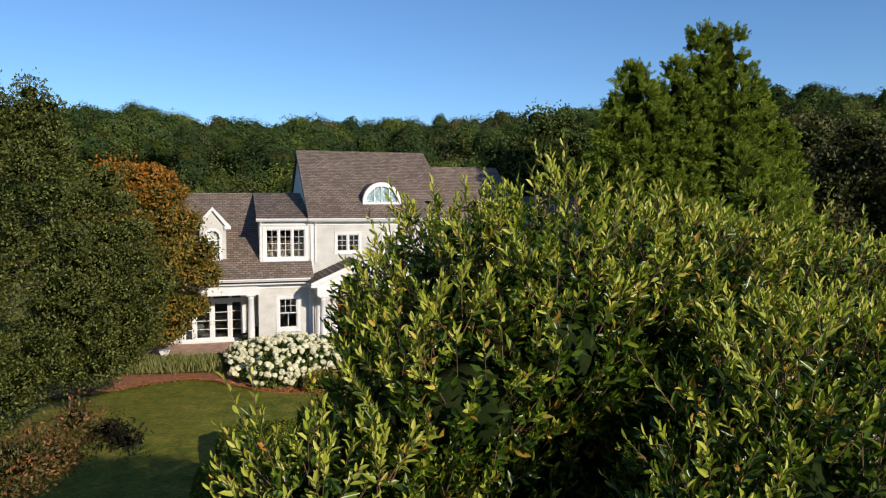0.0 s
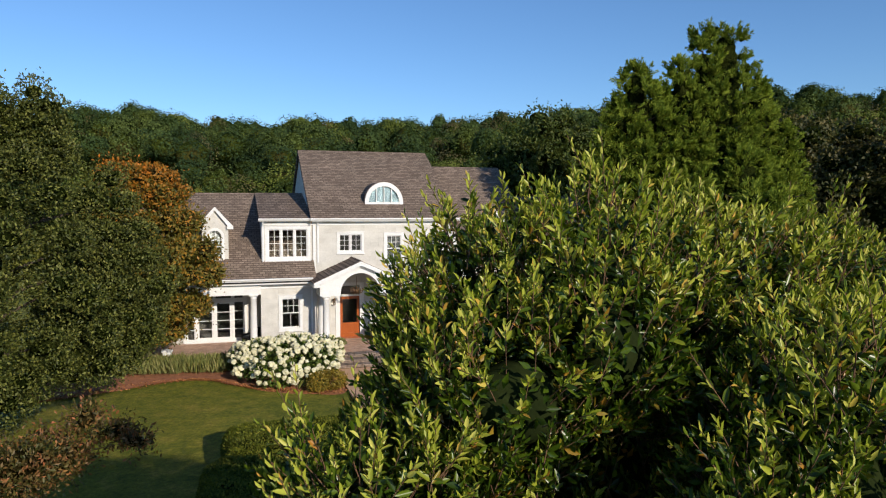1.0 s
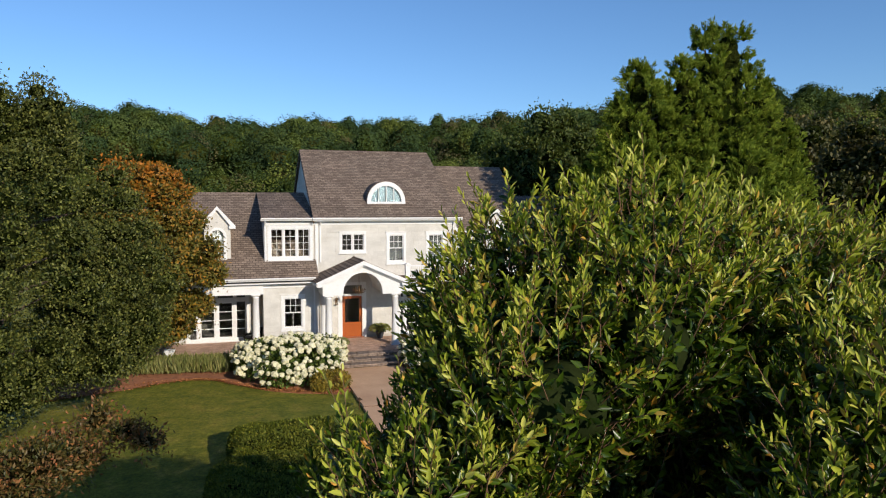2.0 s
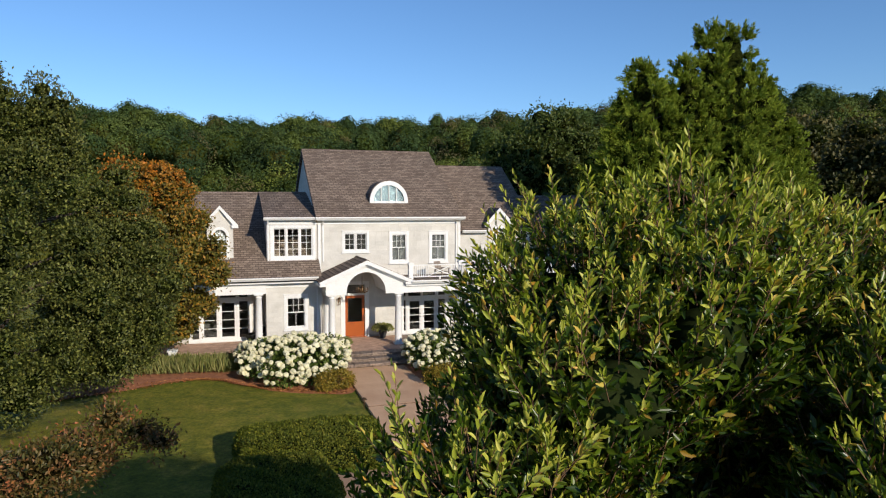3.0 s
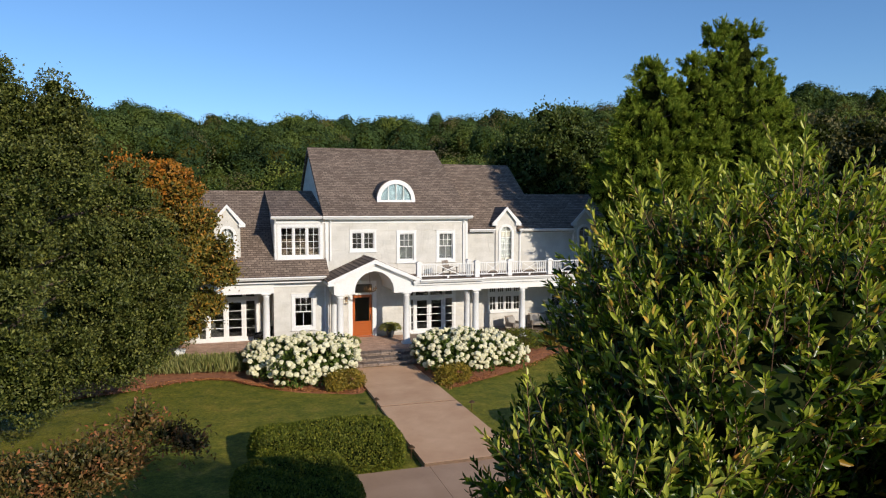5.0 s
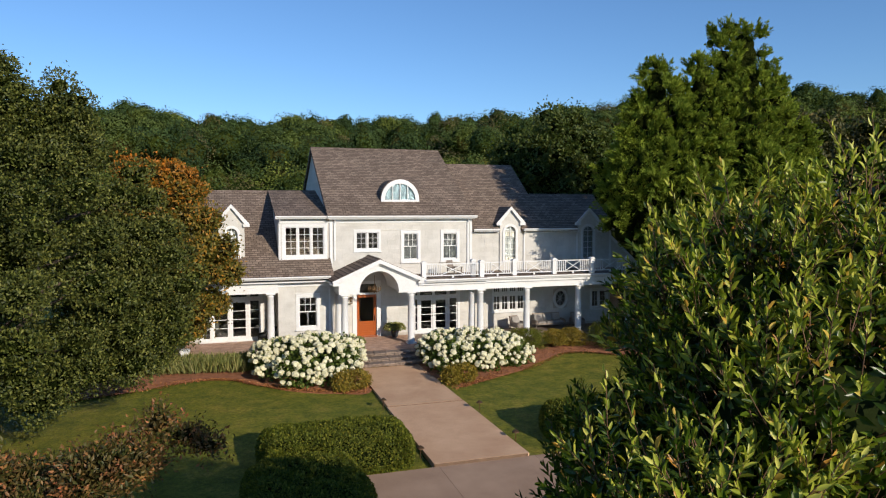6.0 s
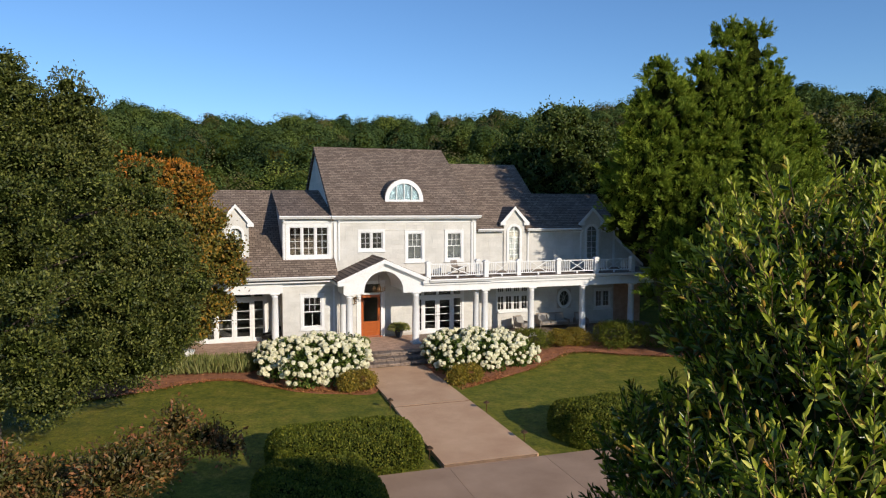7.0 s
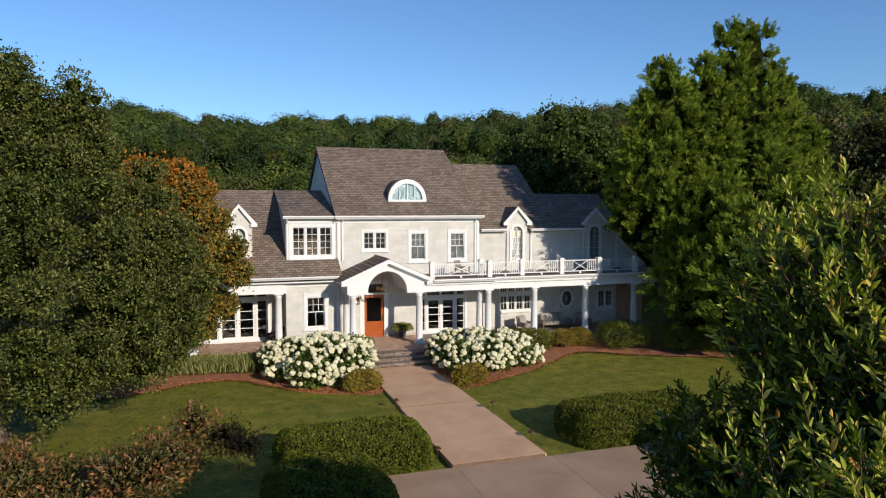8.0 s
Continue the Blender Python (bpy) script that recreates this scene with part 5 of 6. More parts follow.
# ---- trees ----
def crown_rings(center, rings, size, seed, sx=1.0, sy=1.0, step=1.0):
    """Clumps on rings of (height, radius) round an axis, for a crown with a chosen profile."""
    r = random.Random(seed)
    out = []
    for z, rad in rings:
        n = max(1, round(2 * math.pi * rad / (size * 1.15 * step)))
        a0 = r.uniform(0, 6.28)
        for k in range(n):
            a = a0 + 2 * math.pi * k / n + r.uniform(-0.2, 0.2)
            d = rad * r.uniform(0.8, 1.08)
            s = size * r.uniform(0.7, 1.2)
            out.append((center[0] + sx * d * math.cos(a), center[1] + sy * d * math.sin(a), z + r.uniform(-0.35, 0.35) * size, s, s, s * r.uniform(0.7, 0.95)))
    return out


left_clumps = crown_rings((-15.7, -11.7), [(11.9, 0.9), (11.2, 1.6), (10.4, 2.4), (9.6, 3.2), (8.3, 4.2), (7.0, 4.9), (5.4, 5.5), (4.0, 5.6), (2.9, 4.9), (2.2, 3.8)], 0.72, 3, step=1.3)
left_clumps += crown_rings((-14.8, -12.0), [(13.0, 0.1), (12.5, 0.4), (11.9, 0.6), (11.2, 0.7)], 0.5, 4) + crown_rings((-12.9, -11.8), [(12.0, 0.1), (11.5, 0.5), (10.9, 0.7), (10.2, 0.8), (9.5, 0.8)], 0.5, 5)
left_clumps += crown_rings((-10.8, -11.2), [(9.2, 0.3), (8.2, 0.7), (7.2, 1.1), (6.2, 1.5), (5.2, 1.8), (4.2, 1.65), (3.3, 1.3), (2.5, 0.8)], 0.55, 6)
left_clumps += [(-15.8, -11.6, 6, 3.4, 3.4, 4.2), (-10.9, -11.2, 4.8, 1.0, 1.0, 1.7)]
leafy_tree("broadleaf_tree", "large dark green broadleaf tree branched to the ground", "tree", (-15.8, -11.6, 0.0), left_clumps, 225000, (0.115, 0.06), M_DARKTREE, 0.32, 26, 5, top=(0, 0, 11.6), loose=0.1, core=0.5)
orange_clumps = crown_rings((-10.45, -3.0), [(9.6, 0.9), (8.6, 1.6), (7.4, 2.2), (6.0, 2.8), (4.9, 3.1), (3.3, 2.3), (2.2, 1.3)], 0.6, 8) + [(-10.8, -3.0, 5.6, 2.0, 2.0, 3.0), (-11.9, -3.2, 9.6, 0.7, 0.7, 0.7)]
leafy_tree("magnolia_tree", "rounded magnolia with bronze-orange leaf undersides", "tree", (-10.6, -3.0, 0.15), orange_clumps, 56000, (0.18, 0.095), M_ORANGE, 0.2, 18, 6, core_mat=M_BROWNSHADE)


def cypress():
    """Several leaders, each with upswept boughs that end in tufts of feathery fingers: (x, y, foot of the foliage, top, widest reach)."""
    # Last two leaders: mostly hidden skirt added to shade low boughs and shrubs.
    leaders = [(21.0, -5.2, 5.0, 18.5, 3.3), (19.6, -5.0, 5.0, 18.2, 2.7), (17.9, -5.3, 4.0, 16.7, 2.5), (15.3, -4.9, 7.0, 16.2, 2.8), (14.4, -4.6, 8.0, 14.0, 2.2), (16.6, -5.4, 4.0, 15.0, 2.3), (23.4, -5.0, 4.0, 16.2, 2.9), (25.2, -5.0, 3.0, 13.2, 2.5),
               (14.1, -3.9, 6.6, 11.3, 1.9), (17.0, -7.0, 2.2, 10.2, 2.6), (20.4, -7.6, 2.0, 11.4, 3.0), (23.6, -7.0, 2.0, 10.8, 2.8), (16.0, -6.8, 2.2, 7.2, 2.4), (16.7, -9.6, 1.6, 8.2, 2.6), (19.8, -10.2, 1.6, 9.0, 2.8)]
    base = np.array((18.8, -5.2, 0.1))
    t = thing("cypress_tree", "tall feathery green conifer with several pointed tops", "tree", tuple(base))
    r = np.random.default_rng(12)
    cores, tips, ways, scale, wood = [], [], [], [], []
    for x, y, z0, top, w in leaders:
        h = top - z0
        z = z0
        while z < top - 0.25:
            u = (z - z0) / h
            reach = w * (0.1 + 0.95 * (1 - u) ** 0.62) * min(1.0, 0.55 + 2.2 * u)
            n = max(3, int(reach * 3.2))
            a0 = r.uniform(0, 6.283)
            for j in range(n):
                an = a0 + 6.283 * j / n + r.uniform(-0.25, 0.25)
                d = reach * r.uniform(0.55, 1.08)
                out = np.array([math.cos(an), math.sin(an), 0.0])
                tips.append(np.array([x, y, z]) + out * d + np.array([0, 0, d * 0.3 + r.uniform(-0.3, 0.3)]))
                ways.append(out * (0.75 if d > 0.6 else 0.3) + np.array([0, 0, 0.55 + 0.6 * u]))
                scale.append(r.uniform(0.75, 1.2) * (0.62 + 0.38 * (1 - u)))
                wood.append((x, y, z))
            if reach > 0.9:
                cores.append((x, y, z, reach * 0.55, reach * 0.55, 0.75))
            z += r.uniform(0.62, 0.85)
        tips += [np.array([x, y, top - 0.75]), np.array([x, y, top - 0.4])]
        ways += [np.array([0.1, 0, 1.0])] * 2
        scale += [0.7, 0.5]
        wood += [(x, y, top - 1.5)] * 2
    tips, ways, scale = np.array(tips) - base, unit(np.array(ways)), np.array(scale)
    cores = [(c[0] - base[0], c[1] - base[1], c[2] - base[2], *c[3:]) for c in cores]
    trunk = bmesh.new()
    for x, y, z0, top, w in leaders:
        e = Vector((x, y, top - 0.6)) - Vector(base)
        f = Vector((x * 0.5 + base[0] * 0.5, y * 0.5 + base[1] * 0.5, 0)) - Vector(base)
        tube(trunk, [f, f.lerp(e, 0.4) + Vector((0, 0, 0.6)), e], [0.26, 0.16, 0.02], 8)
    for k in range(0, len(tips), 4):
        tube(trunk, [Vector(wood[k]) - Vector(base), Vector(tips[k])], [0.05, 0.015], 5)
    part("trunk", trunk, M_BARK, t)
    # Leader cores coloured dark for the shade between boughs.
    puff_cores(cores, 0.95, "inner_foliage", M_GREENSHADE, t, r)
    puff_cores([(*p, 0.3 * k, 0.3 * k, 0.42 * k) for p, k in zip(tips, scale)], 1.0, "tuft_foliage", M_CYPCORE, t, r)
    # each tuft: fingers that fan out from the bough's end
    fingers = 9
    P, D, L, R = [], [], [], []
    for k in range(fingers):
        m = len(tips)
        spread = r.normal(size=(m, 3)) * 0.55
        d = unit(ways + spread)
        P.append(tips + spread * (0.36 * scale)[:, None] - ways * (0.25 * scale)[:, None])
        D.append(d)
        L.append(r.uniform(0.5, 1.0, m) * scale)
        R.append(r.uniform(0.1, 0.17, m) * scale)
    P, D, L, R = (np.concatenate(q) for q in (P, D, L, R))
    per = CYPRESS_LEAVES // len(P)
    P, D, L, R = (np.repeat(q, per, axis=0) for q in (P, D, L, R))
    n = len(P)
    ok = P[:, 2] > 1.0
    f = r.random(n)
    rad = unit(np.cross(D, r.normal(size=(n, 3))))
    pos = P + D * (L * f)[:, None] + rad * (R * np.sqrt(np.clip(1.02 - f * f, 0, 1)) * r.uniform(0.55, 1.0, n))[:, None]
    s = r.uniform(0.7, 1.25, n)
    leaf_cloud("crown", pos[ok], (D * 1.1 + rad * 0.5 + r.normal(size=(n, 3)) * 0.2)[ok], (rad + D * 0.2 + r.normal(size=(n, 3)) * 0.25)[ok], (0.2 * s)[ok], (0.045 * s)[ok], M_CYPRESS, t, fold=0.1)


CYPRESS_LEAVES = 430000
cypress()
leafy_tree("oak_tree", "broad dark green oak behind the house", "tree", (19.0, 13.0, 0.2), clump_crown((19.0, 13.0, 9.0), (6.2, 5.5, 7.6), 90, 1.25, 21), 45000, (0.26, 0.16), M_OAK, 0.4, 20, 3)
for k, (tx, ty, th, tw) in enumerate([(31, 4, 14, 5), (36, -3, 15, 5.5), (29, -3.5, 9.5, 3.6), (40, 8, 17, 6), (27, 14, 13, 5), (34, 16, 16, 6)]):
    leafy_tree("woodland_tree", "dark brownish-green tree at the wood's edge", "tree", (tx, ty, float(ground_z(tx, ty))), clump_crown((tx, ty, th * 0.52), (tw, tw, th * 0.47), 46, tw * 0.25, 40 + k), 19000, (0.32, 0.2), M_WOODEDGE, 0.3, 12, k)

red_clumps = clump_crown((-12.0, -26.6, 2.5), (2.9, 2.5, 1.9), 40, 0.5, 14) + [(-9.3, -26.6, 4.0, 0.5, 0.5, 0.4), (-9.7, -27.2, 4.1, 0.6, 0.5, 0.35), (-8.5, -26.3, 4.25, 0.35, 0.3, 0.16), (-8.15, -26.5, 4.1, 0.3, 0.25, 0.14), (-8.9, -26.5, 4.55, 0.25, 0.25, 0.25)]
leafy_tree("dogwood_tree", "small spreading tree with reddish-brown autumn leaves", "tree", (-11.3, -26.6, -0.3), red_clumps, 80000, (0.088, 0.04), M_REDBUSH, 0.09, 110, 9, shell=0.55, bark=M_TWIG, core=0.62, core_mat=M_BROWNSHADE, loose=0.4, face_noise=0.6)


def far_woods():
    """The wood that covers the hill: crowns of many leaf clumps, too far to count."""
    P, O, S, tone = [], [], [], []
    r = np.random.default_rng(31)
    spots = []
    for _ in range(60000):
        a = r.uniform(-0.42, 1.02)
        d = math.sqrt(r.uniform(70 ** 2, 295 ** 2))
        x, y = -7.5 + d * math.sin(a), -38.5 + d * math.cos(a)
        if y < 56 and not (x > 60 and y > 0):
            continue
        gap = 5.8 + d * 0.009
        key = (int(x // gap), int(y // gap))
        if key in spots_seen:
            continue
        spots_seen.add(key)
        spots.append((x, y, d))
    cv, cf = [], []
    bm = bmesh.new()
    bmesh.ops.create_icosphere(bm, subdivisions=1, radius=1.0)
    ball = np.array([v.co for v in bm.verts])
    tri = np.array([[v.index for v in f.verts] for f in bm.faces])
    bm.free()
    for i, (x, y, d) in enumerate(spots):
        h, w = r.uniform(9, 15.5), (0.55 + d * 0.0022) * r.uniform(3.4, 7.2)
        g = float(ground_z(x, y))
        lobes = unit(r.normal(size=(10, 3)) + np.array([0, -0.2, 0.45]))
        tall = w * r.uniform(0.75, 1.15)
        if y < 105:   # the wood's edge is leafy to the ground
            tall = max(tall, 0.95 * w)
            h = tall * 1.75
        mid, half = np.array([x, y, g + h - tall]), np.array([w, w, tall])

        def lump(q):
            return 0.6 + 0.42 * np.clip(np.max(q @ lobes.T, axis=1), 0, 1) ** 5
        cv.append(mid + ball * half * (lump(ball) * 0.84)[:, None])
        cf.append(tri + i * len(ball))
        m = int(np.clip(150000 / d, 520, 900))
        u = unit(r.normal(size=(m, 3)) + np.array([0, -0.15, 0.4]))
        k = lump(u) * r.uniform(0.82, 1.06, m)
        P.append(mid + u * half * k[:, None])
        O.append(u)
        S.append(r.uniform(0.5, 1.0, m) * (0.45 + d / 330) * 0.5)
        tone.append(np.full(m, r.choice(5, p=(0.26, 0.32, 0.22, 0.1, 0.1) if y > 105 else (0.05, 0.2, 0.35, 0.35, 0.05))))
    P, O, S, tone = np.concatenate(P), np.concatenate(O), np.concatenate(S), np.concatenate(tone)
    n = len(P)
    woods = thing("far_woods", "dense green summer woods covering the hillside", "woods", kind="stuff")
    nor = unit(O * 1.6 + r.normal(size=(n, 3)) * 0.42)
    way = r.normal(size=(n, 3))
    way = unit(way - nor * ((way * nor).sum(1) * 0.8)[:, None])
    side = unit(np.cross(way, nor)) * (S * 0.6)[:, None]
    v = np.stack([P - side, P + side, P + way * S[:, None]], 1)
    for k, mat in enumerate(WOOD_TONES):
        w = v[tone == k]
        mesh_object("foliage", w.reshape(-1, 3), np.arange(3 * len(w)), 3, mat, woods)
    mesh_object("inner_foliage", np.concatenate(cv), np.concatenate(cf).ravel(), 3, M_WOODSHADE, woods, True)


WOOD_TONES = [leaf_mat("far_wood_leaf", [(0, tuple(v * 0.7 for v in c)), (0.6, c), (1, tuple(v * 1.4 for v in c))], 0.7, 0.15, patch_scale=0.05, patches=((0.35, (0.8, 0.85, 0.95)), (0.65, (1.2, 1.15, 1.0))), spec=0.05) for c in ((0.028, 0.047, 0.017), (0.041, 0.063, 0.02), (0.06, 0.082, 0.023), (0.092, 0.112, 0.024), (0.075, 0.068, 0.028))]
# Set below the leaf tones, so gaps between crowns get painted shade.
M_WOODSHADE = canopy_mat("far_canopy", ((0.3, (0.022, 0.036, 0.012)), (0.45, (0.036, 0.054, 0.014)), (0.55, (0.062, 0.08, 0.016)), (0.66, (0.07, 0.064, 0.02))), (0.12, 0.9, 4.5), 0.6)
spots_seen = set()
far_woods()


# ---- the near evergreen ----
def near_tree():
    """A dense crown of lobes; every lobe is covered with upright shoots, each a spiral of glossy leaves."""
    base = (-3.4, -34.6, -0.5)
    t = thing("evergreen_tree", "tall evergreen with glossy leaves and yellow-green young shoots", "tree", base)
    r = np.random.default_rng(5)
    top = [(-4.98, -35.05, 7.2, 0.65, 0.66, 0.78), (-5.28, -35.25, 6.95, 0.4, 0.45, 0.6), (-4.35, -35.3, 7.38, 0.75, 0.62, 0.76), (-3.5, -35.1, 7.28, 0.85, 0.72, 0.72),
           (-2.5, -35.0, 7.15, 0.9, 0.75, 0.74), (-1.5, -34.9, 6.85, 0.9, 0.75, 0.78), (-0.6, -34.8, 6.4, 0.8, 0.7, 0.75), (0.3, -34.8, 6.2, 0.8, 0.7, 0.75), (-4.85, -34.55, 7.3, 0.42, 0.42, 0.48), (-4.5, -34.4, 7.3, 0.5, 0.4, 0.5)]
    front = [(-5.42, -35.65, 6.9, 0.38, 0.36, 0.46), (-5.2, -35.85, 7.05, 0.42, 0.4, 0.45), (-4.65, -35.8, 7.3, 0.4, 0.36, 0.45), (-4.05, -36.45, 6.65, 0.42, 0.42, 0.66), (-3.95, -36.75, 6.6, 0.4, 0.4, 0.7),
             (-4.4, -36.85, 6.4, 0.3, 0.34, 0.6), (-4.6, -37.0, 6.4, 0.28, 0.32, 0.55), (-3.45, -36.3, 6.8, 0.65, 0.62, 0.66), (-2.7, -36.2, 6.7, 0.75, 0.65, 0.7), (-1.9, -35.9, 6.6, 0.8, 0.65, 0.75)]
    low = [(-5.98, -36.0, 6.45, 0.34, 0.36, 0.5), (-5.72, -36.1, 6.4, 0.34, 0.34, 0.5), (-6.17, -35.5, 6.35, 0.24, 0.27, 0.45), (-5.95, -35.75, 6.25, 0.26, 0.3, 0.46), (-6.0, -36.1, 5.8, 0.42, 0.42, 0.6), (-5.65, -36.1, 5.8, 0.38, 0.42, 0.6)]
    side = [(-5.42, -34.3, 6.3, 0.34, 0.4, 0.42), (-5.4, -34.3, 5.8, 0.42, 0.5, 0.55), (-5.3, -34.8, 5.9, 0.48, 0.55, 0.65), (-5.3, -34.4, 5.1, 0.55, 0.65, 0.7)]
    body = [(-4.2, -34.9, 6.1, 1.35, 0.75, 1.0), (-2.4, -34.9, 5.9, 1.7, 0.9, 1.1), (-3.0, -36.1, 5.6, 0.95, 0.8, 0.9), (-2.0, -35.9, 5.5, 1.2, 0.8, 1.0), (-0.9, -34.9, 5.2, 1.2, 0.9, 1.1), (-4.3, -35.1, 4.7, 1.3, 1.0, 1.1), (-5.2, -35.55, 6.3, 0.4, 0.36, 0.5), (-4.9, -35.75, 5.8, 0.45, 0.4, 0.65), (-2.8, -35.2, 4.3, 2.1, 1.3, 1.5), (-3.0, -34.9, 2.7, 2.2, 1.5, 1.6)]
    lobes = [tuple(np.array(c) - np.array([*base, 0, 0, 0])) for c in top + front + low + side + body]
    add_trunk(t, (0, 0, -0.1), lobes[:-6] * 2, 0.16, 46, top=(-0.3, -0.5, 7.3), seed=2)
    # Solid lobes coloured dark for the shade behind the shoots.
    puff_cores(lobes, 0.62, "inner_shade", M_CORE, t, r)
    # older leaves fill the crown behind the shoots
    p, o = crown_points(lobes, 52000, 0.66, 0.06)
    leaf_cloud("inner_foliage", p, o * 0.4 + r.normal(size=(len(p), 3)) * 0.8 + np.array([0, 0, 0.3]), o + r.normal(size=(len(p), 3)) * 0.5, r.uniform(0.06, 0.095, len(p)), 0.034, M_NEAR, t, 0.2, False, 0.12)
    # shoots, thinner on the side that faces the house
    p, o = crown_points(lobes, NEAR_SHOOTS, 0.86, 0.1)
    z = p[:, 2] + base[2]
    keep = ((p[:, 1] + base[1] < -34.35) | (r.random(len(p)) < 0.4)) & (z > 3.6)
    p, o, z = p[keep], o[keep], z[keep]
    n = len(p)
    grow = unit(o * np.array([0.75, 0.75, 0.4]) + r.normal(size=(n, 3)) * 0.24 + np.array([0, 0, 0.8]))
    length = r.uniform(0.12, 0.27, n) * np.where((r.random(n) < 0.1) & (o[:, 2] > 0.3), 1.9, 1.0)
    a = unit(np.cross(grow, r.normal(size=(n, 3))))
    b = np.cross(grow, a)
    # Share of young leaves also paints sunlight: more on top and front lobe.
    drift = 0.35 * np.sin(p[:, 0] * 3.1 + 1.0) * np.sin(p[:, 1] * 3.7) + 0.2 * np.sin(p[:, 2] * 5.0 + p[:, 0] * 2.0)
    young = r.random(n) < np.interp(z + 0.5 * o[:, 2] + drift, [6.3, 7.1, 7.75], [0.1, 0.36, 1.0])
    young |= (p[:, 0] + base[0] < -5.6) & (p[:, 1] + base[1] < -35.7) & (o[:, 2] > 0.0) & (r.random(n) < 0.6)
    near = np.where((p[:, 0] + base[0] > -6.4) & (p[:, 0] + base[0] < -5.3) & (p[:, 1] + base[1] < -36.0) & (z > 6.4) & young)[0][:20]
    picked = np.zeros(n, bool)
    picked[near] = True
    K = 12

    def spiral(k, m):
        """The k-th leaf of m shoots: its share of the shoot's length, its turn, its rise."""
        f = 0.12 + 0.88 * (k + 0.5) / K
        return f, k * 2.4 + r.uniform(-0.3, 0.3, m), 0.55 + 1.5 * f ** 1.3
    sets = {False: [[], [], [], []], True: [[], [], [], []]}
    for k in range(K):
        f, ang, rise = spiral(k, n)
        out = a * np.cos(ang)[:, None] + b * np.sin(ang)[:, None]
        P = p + grow * (length * f)[:, None] + out * 0.004
        W = out * (1.0 - 0.45 * f) + grow * rise + r.normal(size=(n, 3)) * 0.16
        U = grow * 0.5 + o * 0.7 + r.normal(size=(n, 3)) * 0.35
        L = r.uniform(0.054, 0.088, n) * (1.1 - 0.42 * f)
        for tip in (False, True):
            s = ~picked & ((young & (r.random(n) < (f - 0.12) * 2.2)) == tip)
            for store, q in zip(sets[tip], (P, W, U, L)):
                store.append(q[s])
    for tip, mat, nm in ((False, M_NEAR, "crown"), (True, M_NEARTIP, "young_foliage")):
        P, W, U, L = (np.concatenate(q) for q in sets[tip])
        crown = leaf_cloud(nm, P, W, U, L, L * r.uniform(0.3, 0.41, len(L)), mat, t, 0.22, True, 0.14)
    # the shoots nearest to the camera's way: every leaf by itself
    one = leaf_cloud("leaf", np.zeros((1, 3)), np.array([[1.0, 0, 0]]), np.array([[0, 0, 1.0]]), 1.0, 0.34, M_NEARTIP, crown, 0.22, True, 0.12)
    leaf_mesh = one.data
    bpy.data.objects.remove(one)
    for i in near:
        for k in range(K):
            f, ang, rise = spiral(k, 1)
            out = a[i] * math.cos(ang[0]) + b[i] * math.sin(ang[0])
            way = Vector(out * (1.0 - 0.45 * f) + grow[i] * rise).normalized()
            sd = way.cross(Vector(grow[i] * 0.5 + o[i] * 0.7 + r.normal(size=3) * 0.35)).normalized()
            ob = new("leaf", leaf_mesh)
            ob.matrix_basis = Matrix.Translation(p[i] + grow[i] * length[i] * f) @ Matrix((way, -sd, sd.cross(way))).transposed().to_4x4() @ Matrix.Scale(float(r.uniform(0.056, 0.09)) * (1.1 - 0.42 * f), 4)
            ob.parent = crown
    # twigs
    ring = [a * math.cos(2.1 * k) + b * math.sin(2.1 * k) for k in range(3)]
    v = np.concatenate([np.stack([p - grow * 0.08 + q * 0.0035 for q in ring], 1), np.stack([p + grow * length[:, None] + q * 0.002 for q in ring], 1)], 1)
    f = np.array([0, 1, 4, 3, 1, 2, 5, 4, 2, 0, 3, 5])
    tw = mesh_object("twig_work", v.reshape(-1, 3), (np.arange(n)[:, None] * 6 + f).ravel(), 4, M_TWIG, t)
    tagged(tw, "fine red-brown twigs", kind="stuff")


NEAR_SHOOTS = 19000
near_tree()

# ---- loose things ----
def potted_fern(x, y, z, s, label):
    t = thing("potted_plant", label, "potted plant", (x, y, z), "potted ferns by the door")
    part("pot", lathe(bmesh.new(), [(0.13 * s, 0), (0.19 * s, 0.2 * s), (0.22 * s, 0.34 * s), (0.24 * s, 0.36 * s), (0.24 * s, 0.4 * s), (0.2 * s, 0.4 * s), (0.19 * s, 0.36 * s)]), M_POT, t, smooth=True)
    n = 1500
    a, f = rng.random(n) * 6.283, rng.random(n)
    fr = np.stack([np.cos(a) * f * 0.5, np.sin(a) * f * 0.5, 0.34 + 0.42 * np.sin(f * 2.4) - 0.2 * f], 1) * s
    w = np.stack([np.cos(a), np.sin(a), 0.6 - f], 1) + rng.normal(size=(n, 3)) * 0.4
    leaf_cloud("foliage", fr, w, rng.normal(size=(n, 3)) * 0.3 + np.array([0, 0, 1]), 0.13 * s, 0.05 * s, M_IRIS, t, fine=True)


potted_fern(1.42, -0.4, FLOOR, 1.15, "full green fern in a dark glazed pot")
potted_fern(-1.35, -3.2, FLOOR, 0.95, "small green plant in a dark pot by the column")


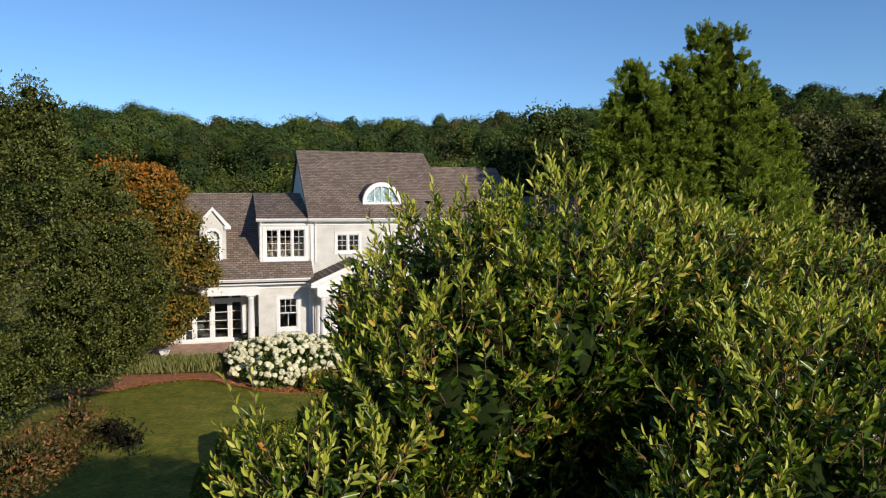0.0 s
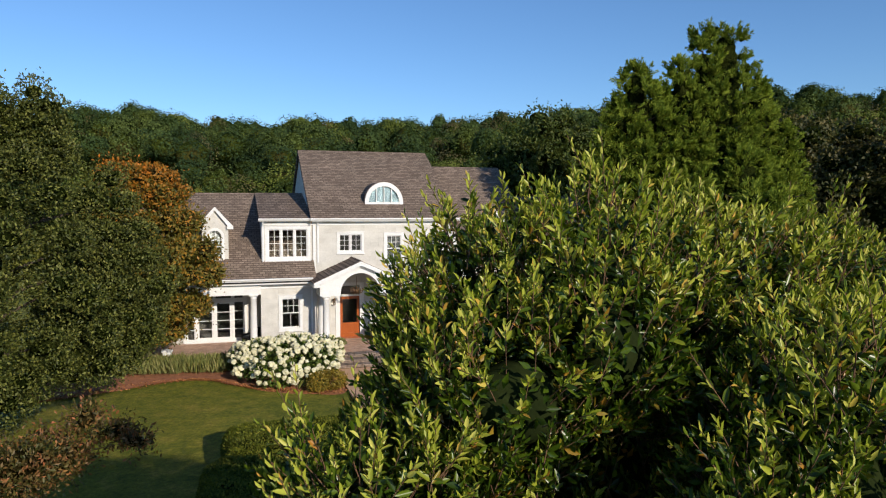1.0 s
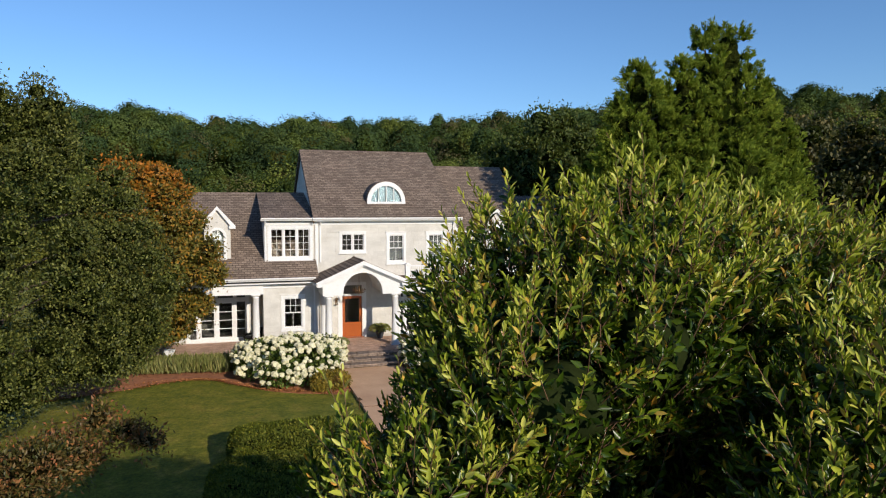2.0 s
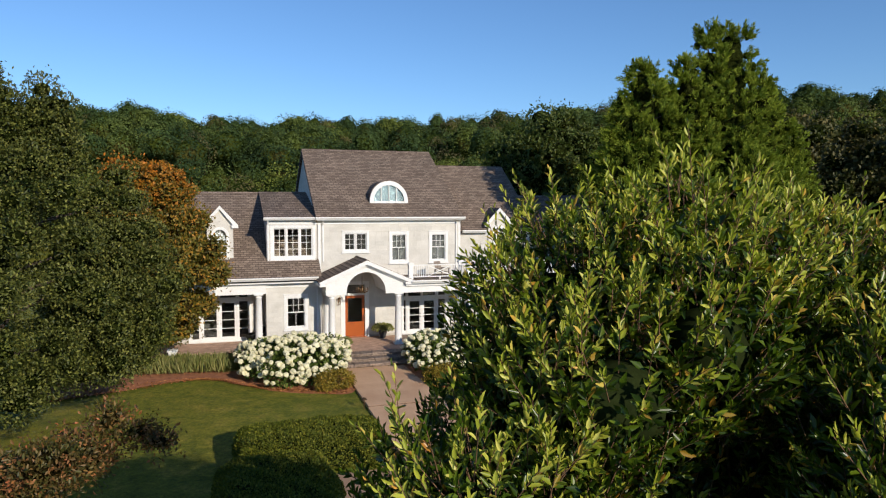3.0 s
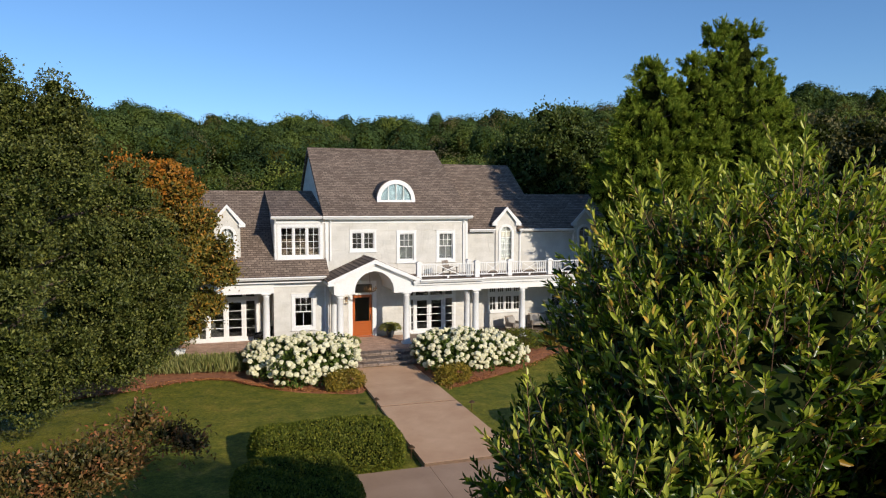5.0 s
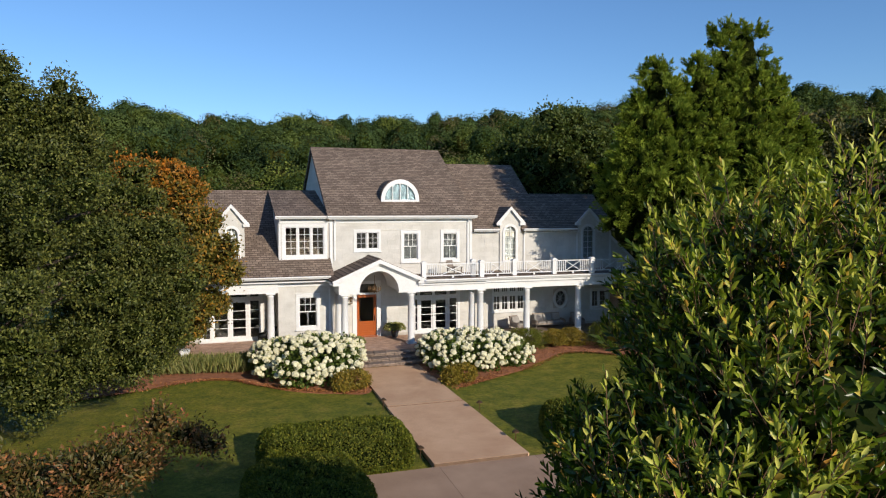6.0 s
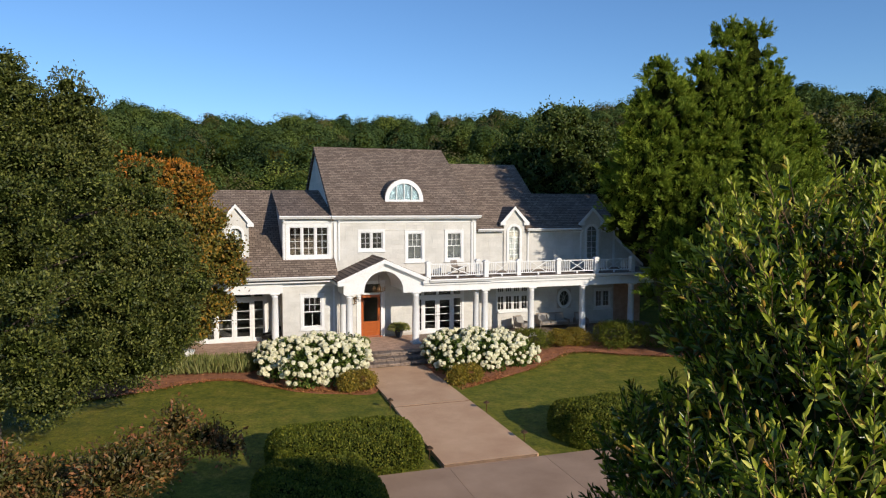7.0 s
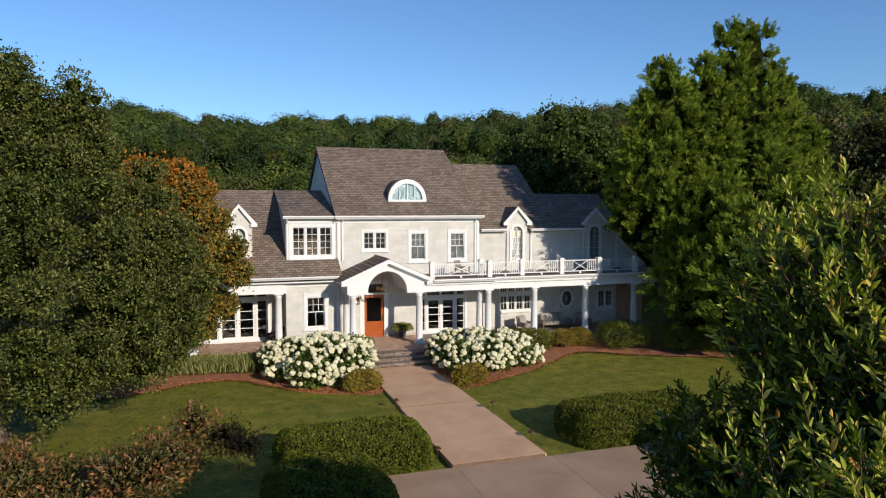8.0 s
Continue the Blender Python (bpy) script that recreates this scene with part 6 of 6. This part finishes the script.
def chandelier():
    c = thing("hanging_lantern", "bronze candle-arm lantern hanging in the portico arch", "lamp", (0.05, -1.4, 4.25))
    part("chain", tube(bmesh.new(), [(0, 0, 0.05), (0, 0, -0.5)], [0.015, 0.015], 6), M_BRONZE, c)
    part("hub", lathe(bmesh.new(), [(0.02, -0.5), (0.06, -0.56), (0.04, -0.64), (0.08, -0.78), (0.03, -0.88), (0.01, -0.95)], n=12), M_BRONZE, c)
    for k in range(6):
        a = k * math.pi / 3
        x, y = math.cos(a) * 0.9, math.sin(a) * 0.9
        arm = part("arm", tube(bmesh.new(), [(0, 0, -0.75), (x * 0.18, y * 0.18, -0.9), (x * 0.36, y * 0.36, -0.82), (x * 0.36, y * 0.36, -0.72)], [0.026, 0.024, 0.022, 0.026], 6), M_BRONZE, c)
        part("candle", lathe(bmesh.new(), [(0.055, -0.72), (0.05, -0.7), (0.022, -0.69), (0.022, -0.62), (0.01, -0.59)], (x * 0.36, y * 0.36, 0), 10), M_BRONZE, arm)


chandelier()


def wall_lantern(x, y, z):
    c = thing("wall_lantern", "small bronze carriage lantern on the wall", "lamp", (x, y, z), "wall lanterns")
    part("bracket", boxes((-0.05, 0.05, -0.03, 0, -0.05, 0.2), (-0.015, 0.015, -0.16, -0.03, 0.17, 0.2)), M_BRONZE, c)
    part("cage", boxes((-0.07, -0.055, -0.23, -0.215, -0.12, 0.15), (0.055, 0.07, -0.23, -0.215, -0.12, 0.15), (-0.07, -0.055, -0.105, -0.09, -0.12, 0.15), (0.055, 0.07, -0.105, -0.09, -0.12, 0.15), (-0.08, 0.08, -0.24, -0.08, -0.14, -0.12)), M_BRONZE, c)
    part("cap", lathe(bmesh.new(), [(0.11, 0.15), (0.1, 0.17), (0.03, 0.24), (0.012, 0.28)], (0, -0.16, 0), 10), M_BRONZE, c)
    part("glass", B(-0.05, 0.05, -0.21, -0.11, -0.12, 0.15), M_GLASS, c).visible_shadow = False


wall_lantern(-0.98, Y0 - 0.03, 2.7)


def path_light(x, y):
    z = float(ground_z(x, y))
    c = thing("path_light", "low bronze path light beside the walk", "lamp", (x, y, z), "path lights")
    part("stake", tube(bmesh.new(), [(0, 0, -0.05), (0, 0, 0.4)], [0.018, 0.018], 8), M_BRONZE, c)
    part("shade", lathe(bmesh.new(), [(0.02, 0.36), (0.13, 0.38), (0.12, 0.4), (0.03, 0.47), (0.01, 0.48)], n=12), M_BRONZE, c)


for px, py in ((-1.9, -12.0), (-1.92, -17.4), (1.62, -13.4), (1.62, -16.9)):
    path_light(px, py)


def armchair(x, y, z, turn, w, label, name="porch_chair", mat=None, cushion=None):
    """A wicker seat with arms, a slanted back and cushions."""
    mat, cushion = mat or M_WICKER, cushion or M_CUSHION
    c = thing(name, label, "chair" if w < 1.2 else "sofa", (x, y, z))
    c.rotation_euler = (0, 0, turn)
    c.scale = (1, 1, 0.88)
    h = w / 2
    for sx in (-1, 1):
        for yy in (-0.3, 0.3):
            part("leg", lathe(bmesh.new(), [(0.022, 0), (0.03, 0.3)], (sx * (h - 0.05), yy, 0), 8), mat, c)
        bm = B(*sorted((sx * h, sx * (h - 0.1))), -0.36, 0.36, 0.28, 0.6)
        bmesh.ops.bevel(bm, geom=bm.edges[:], offset=0.03, segments=2, affect="EDGES")
        part("arm", bm, mat, c)
    part("seat_frame", B(-h + 0.1, h - 0.1, -0.36, 0.36, 0.28, 0.38), mat, c)
    part("backrest", prism(bmesh.new(), [(0.26, 0.38), (0.36, 0.38), (0.5, 0.95), (0.42, 0.98)], "x", -h + 0.1, h - 0.1), mat, c)
    n = max(1, round((w - 0.2) / 0.62))
    cw = (w - 0.22) / n
    for k in range(n):
        a = -h + 0.11 + k * cw
        bm = B(a + 0.01, a + cw - 0.01, -0.36, 0.25, 0.382, 0.5)
        bmesh.ops.bevel(bm, geom=bm.edges[:], offset=0.04, segments=2, affect="EDGES")
        part("seat_cushion", bm, cushion, c)
        bm = prism(bmesh.new(), [(0.12, 0.5), (0.25, 0.5), (0.38, 0.92), (0.26, 0.92)], "x", a + 0.02, a + cw - 0.02)
        bmesh.ops.bevel(bm, geom=bm.edges[:], offset=0.03, segments=2, affect="EDGES")
        part("back_cushion", bm, cushion, c)
    return c


armchair(11.2, -0.2, FLOOR, 0.0, 2.0, "grey wicker porch sofa with cream cushions", "porch_sofa")
armchair(9.0, -0.6, FLOOR, 0.4, 0.85, "grey wicker porch armchair with cream cushions")
armchair(13.0, -0.5, FLOOR, -0.3, 0.85, "grey wicker porch armchair with cream cushions")
armchair(-5.6, 0.25, FLOOR, -0.9, 0.75, "dark porch chair by the french doors", "porch_chair", M_IRON, M_POT)


def lounge_chair(x, y, turn):
    c = thing("balcony_chair", "dark slatted wooden chair on the balcony", "chair", (x, y, 4.12), "balcony chairs")
    c.rotation_euler = (0, 0, turn)
    c.scale = (1, 1, 0.88)
    for sx in (-0.28, 0.28):
        part("leg", B(sx - 0.025, sx + 0.025, -0.3, -0.25, 0, 0.55), M_WICKER, c)
        part("leg", B(sx - 0.025, sx + 0.025, 0.25, 0.3, 0, 0.55), M_WICKER, c)
        part("arm", B(sx - 0.05, sx + 0.05, -0.34, 0.34, 0.55, 0.58), M_WICKER, c)
    for k in range(5):
        part("seat_slat", B(-0.26, 0.26, -0.27 + k * 0.11, -0.18 + k * 0.11, 0.34, 0.36), M_WICKER, c)
        part("back_slat", prism(bmesh.new(), [(0.25, 0.4), (0.275, 0.4), (0.425, 0.98), (0.4, 0.98)], "x", -0.25 + k * 0.105, -0.17 + k * 0.105), M_WICKER, c)


lounge_chair(4.6, -1.6, 0.5)
lounge_chair(13.4, -1.2, -0.4)


def pedestal(x, y):
    p = thing("terrace_pier", "low white painted pier at the terrace edge", "pier", (x, y, 0.15))
    part("shaft", B(-0.2, 0.2, -0.2, 0.2, 0, 0.72), M_TRIM, p)
    part("cap", B(-0.25, 0.25, -0.25, 0.25, 0.72, 0.8), M_TRIM, p)


pedestal(-9.7, -2.2)

# ---- pieces of walls and floors ----
for k, (wall, x0, x1, z0, z1, y, holes, test) in enumerate(SIDING):
    clad(wall, x0, x1, z0, z1, y, holes, test, seed=k)


def paver():
    bm = B(0.004, 0.296, 0.004, 0.146, -0.055, 0)
    me = bpy.data.meshes.new("brick")
    bmesh.ops.recalc_face_normals(bm, faces=bm.faces)
    bm.to_mesh(me)
    bm.free()
    me.materials.append(M_BRICK)
    return me


PAVER = paver()
rp = random.Random(6)
for x0, x1, y0, y1 in PAVE:
    row, y = 0, y0
    while y < y1 - 0.1:
        x = x0 - (0.15 if row % 2 else 0)
        while x < x1 - 0.2:
            ob = new("brick", PAVER)
            ob.location = (x, y, FLOOR - rp.uniform(0, 0.006))
            ob.parent = porch
            x += 0.3
        y += 0.15
        row += 1
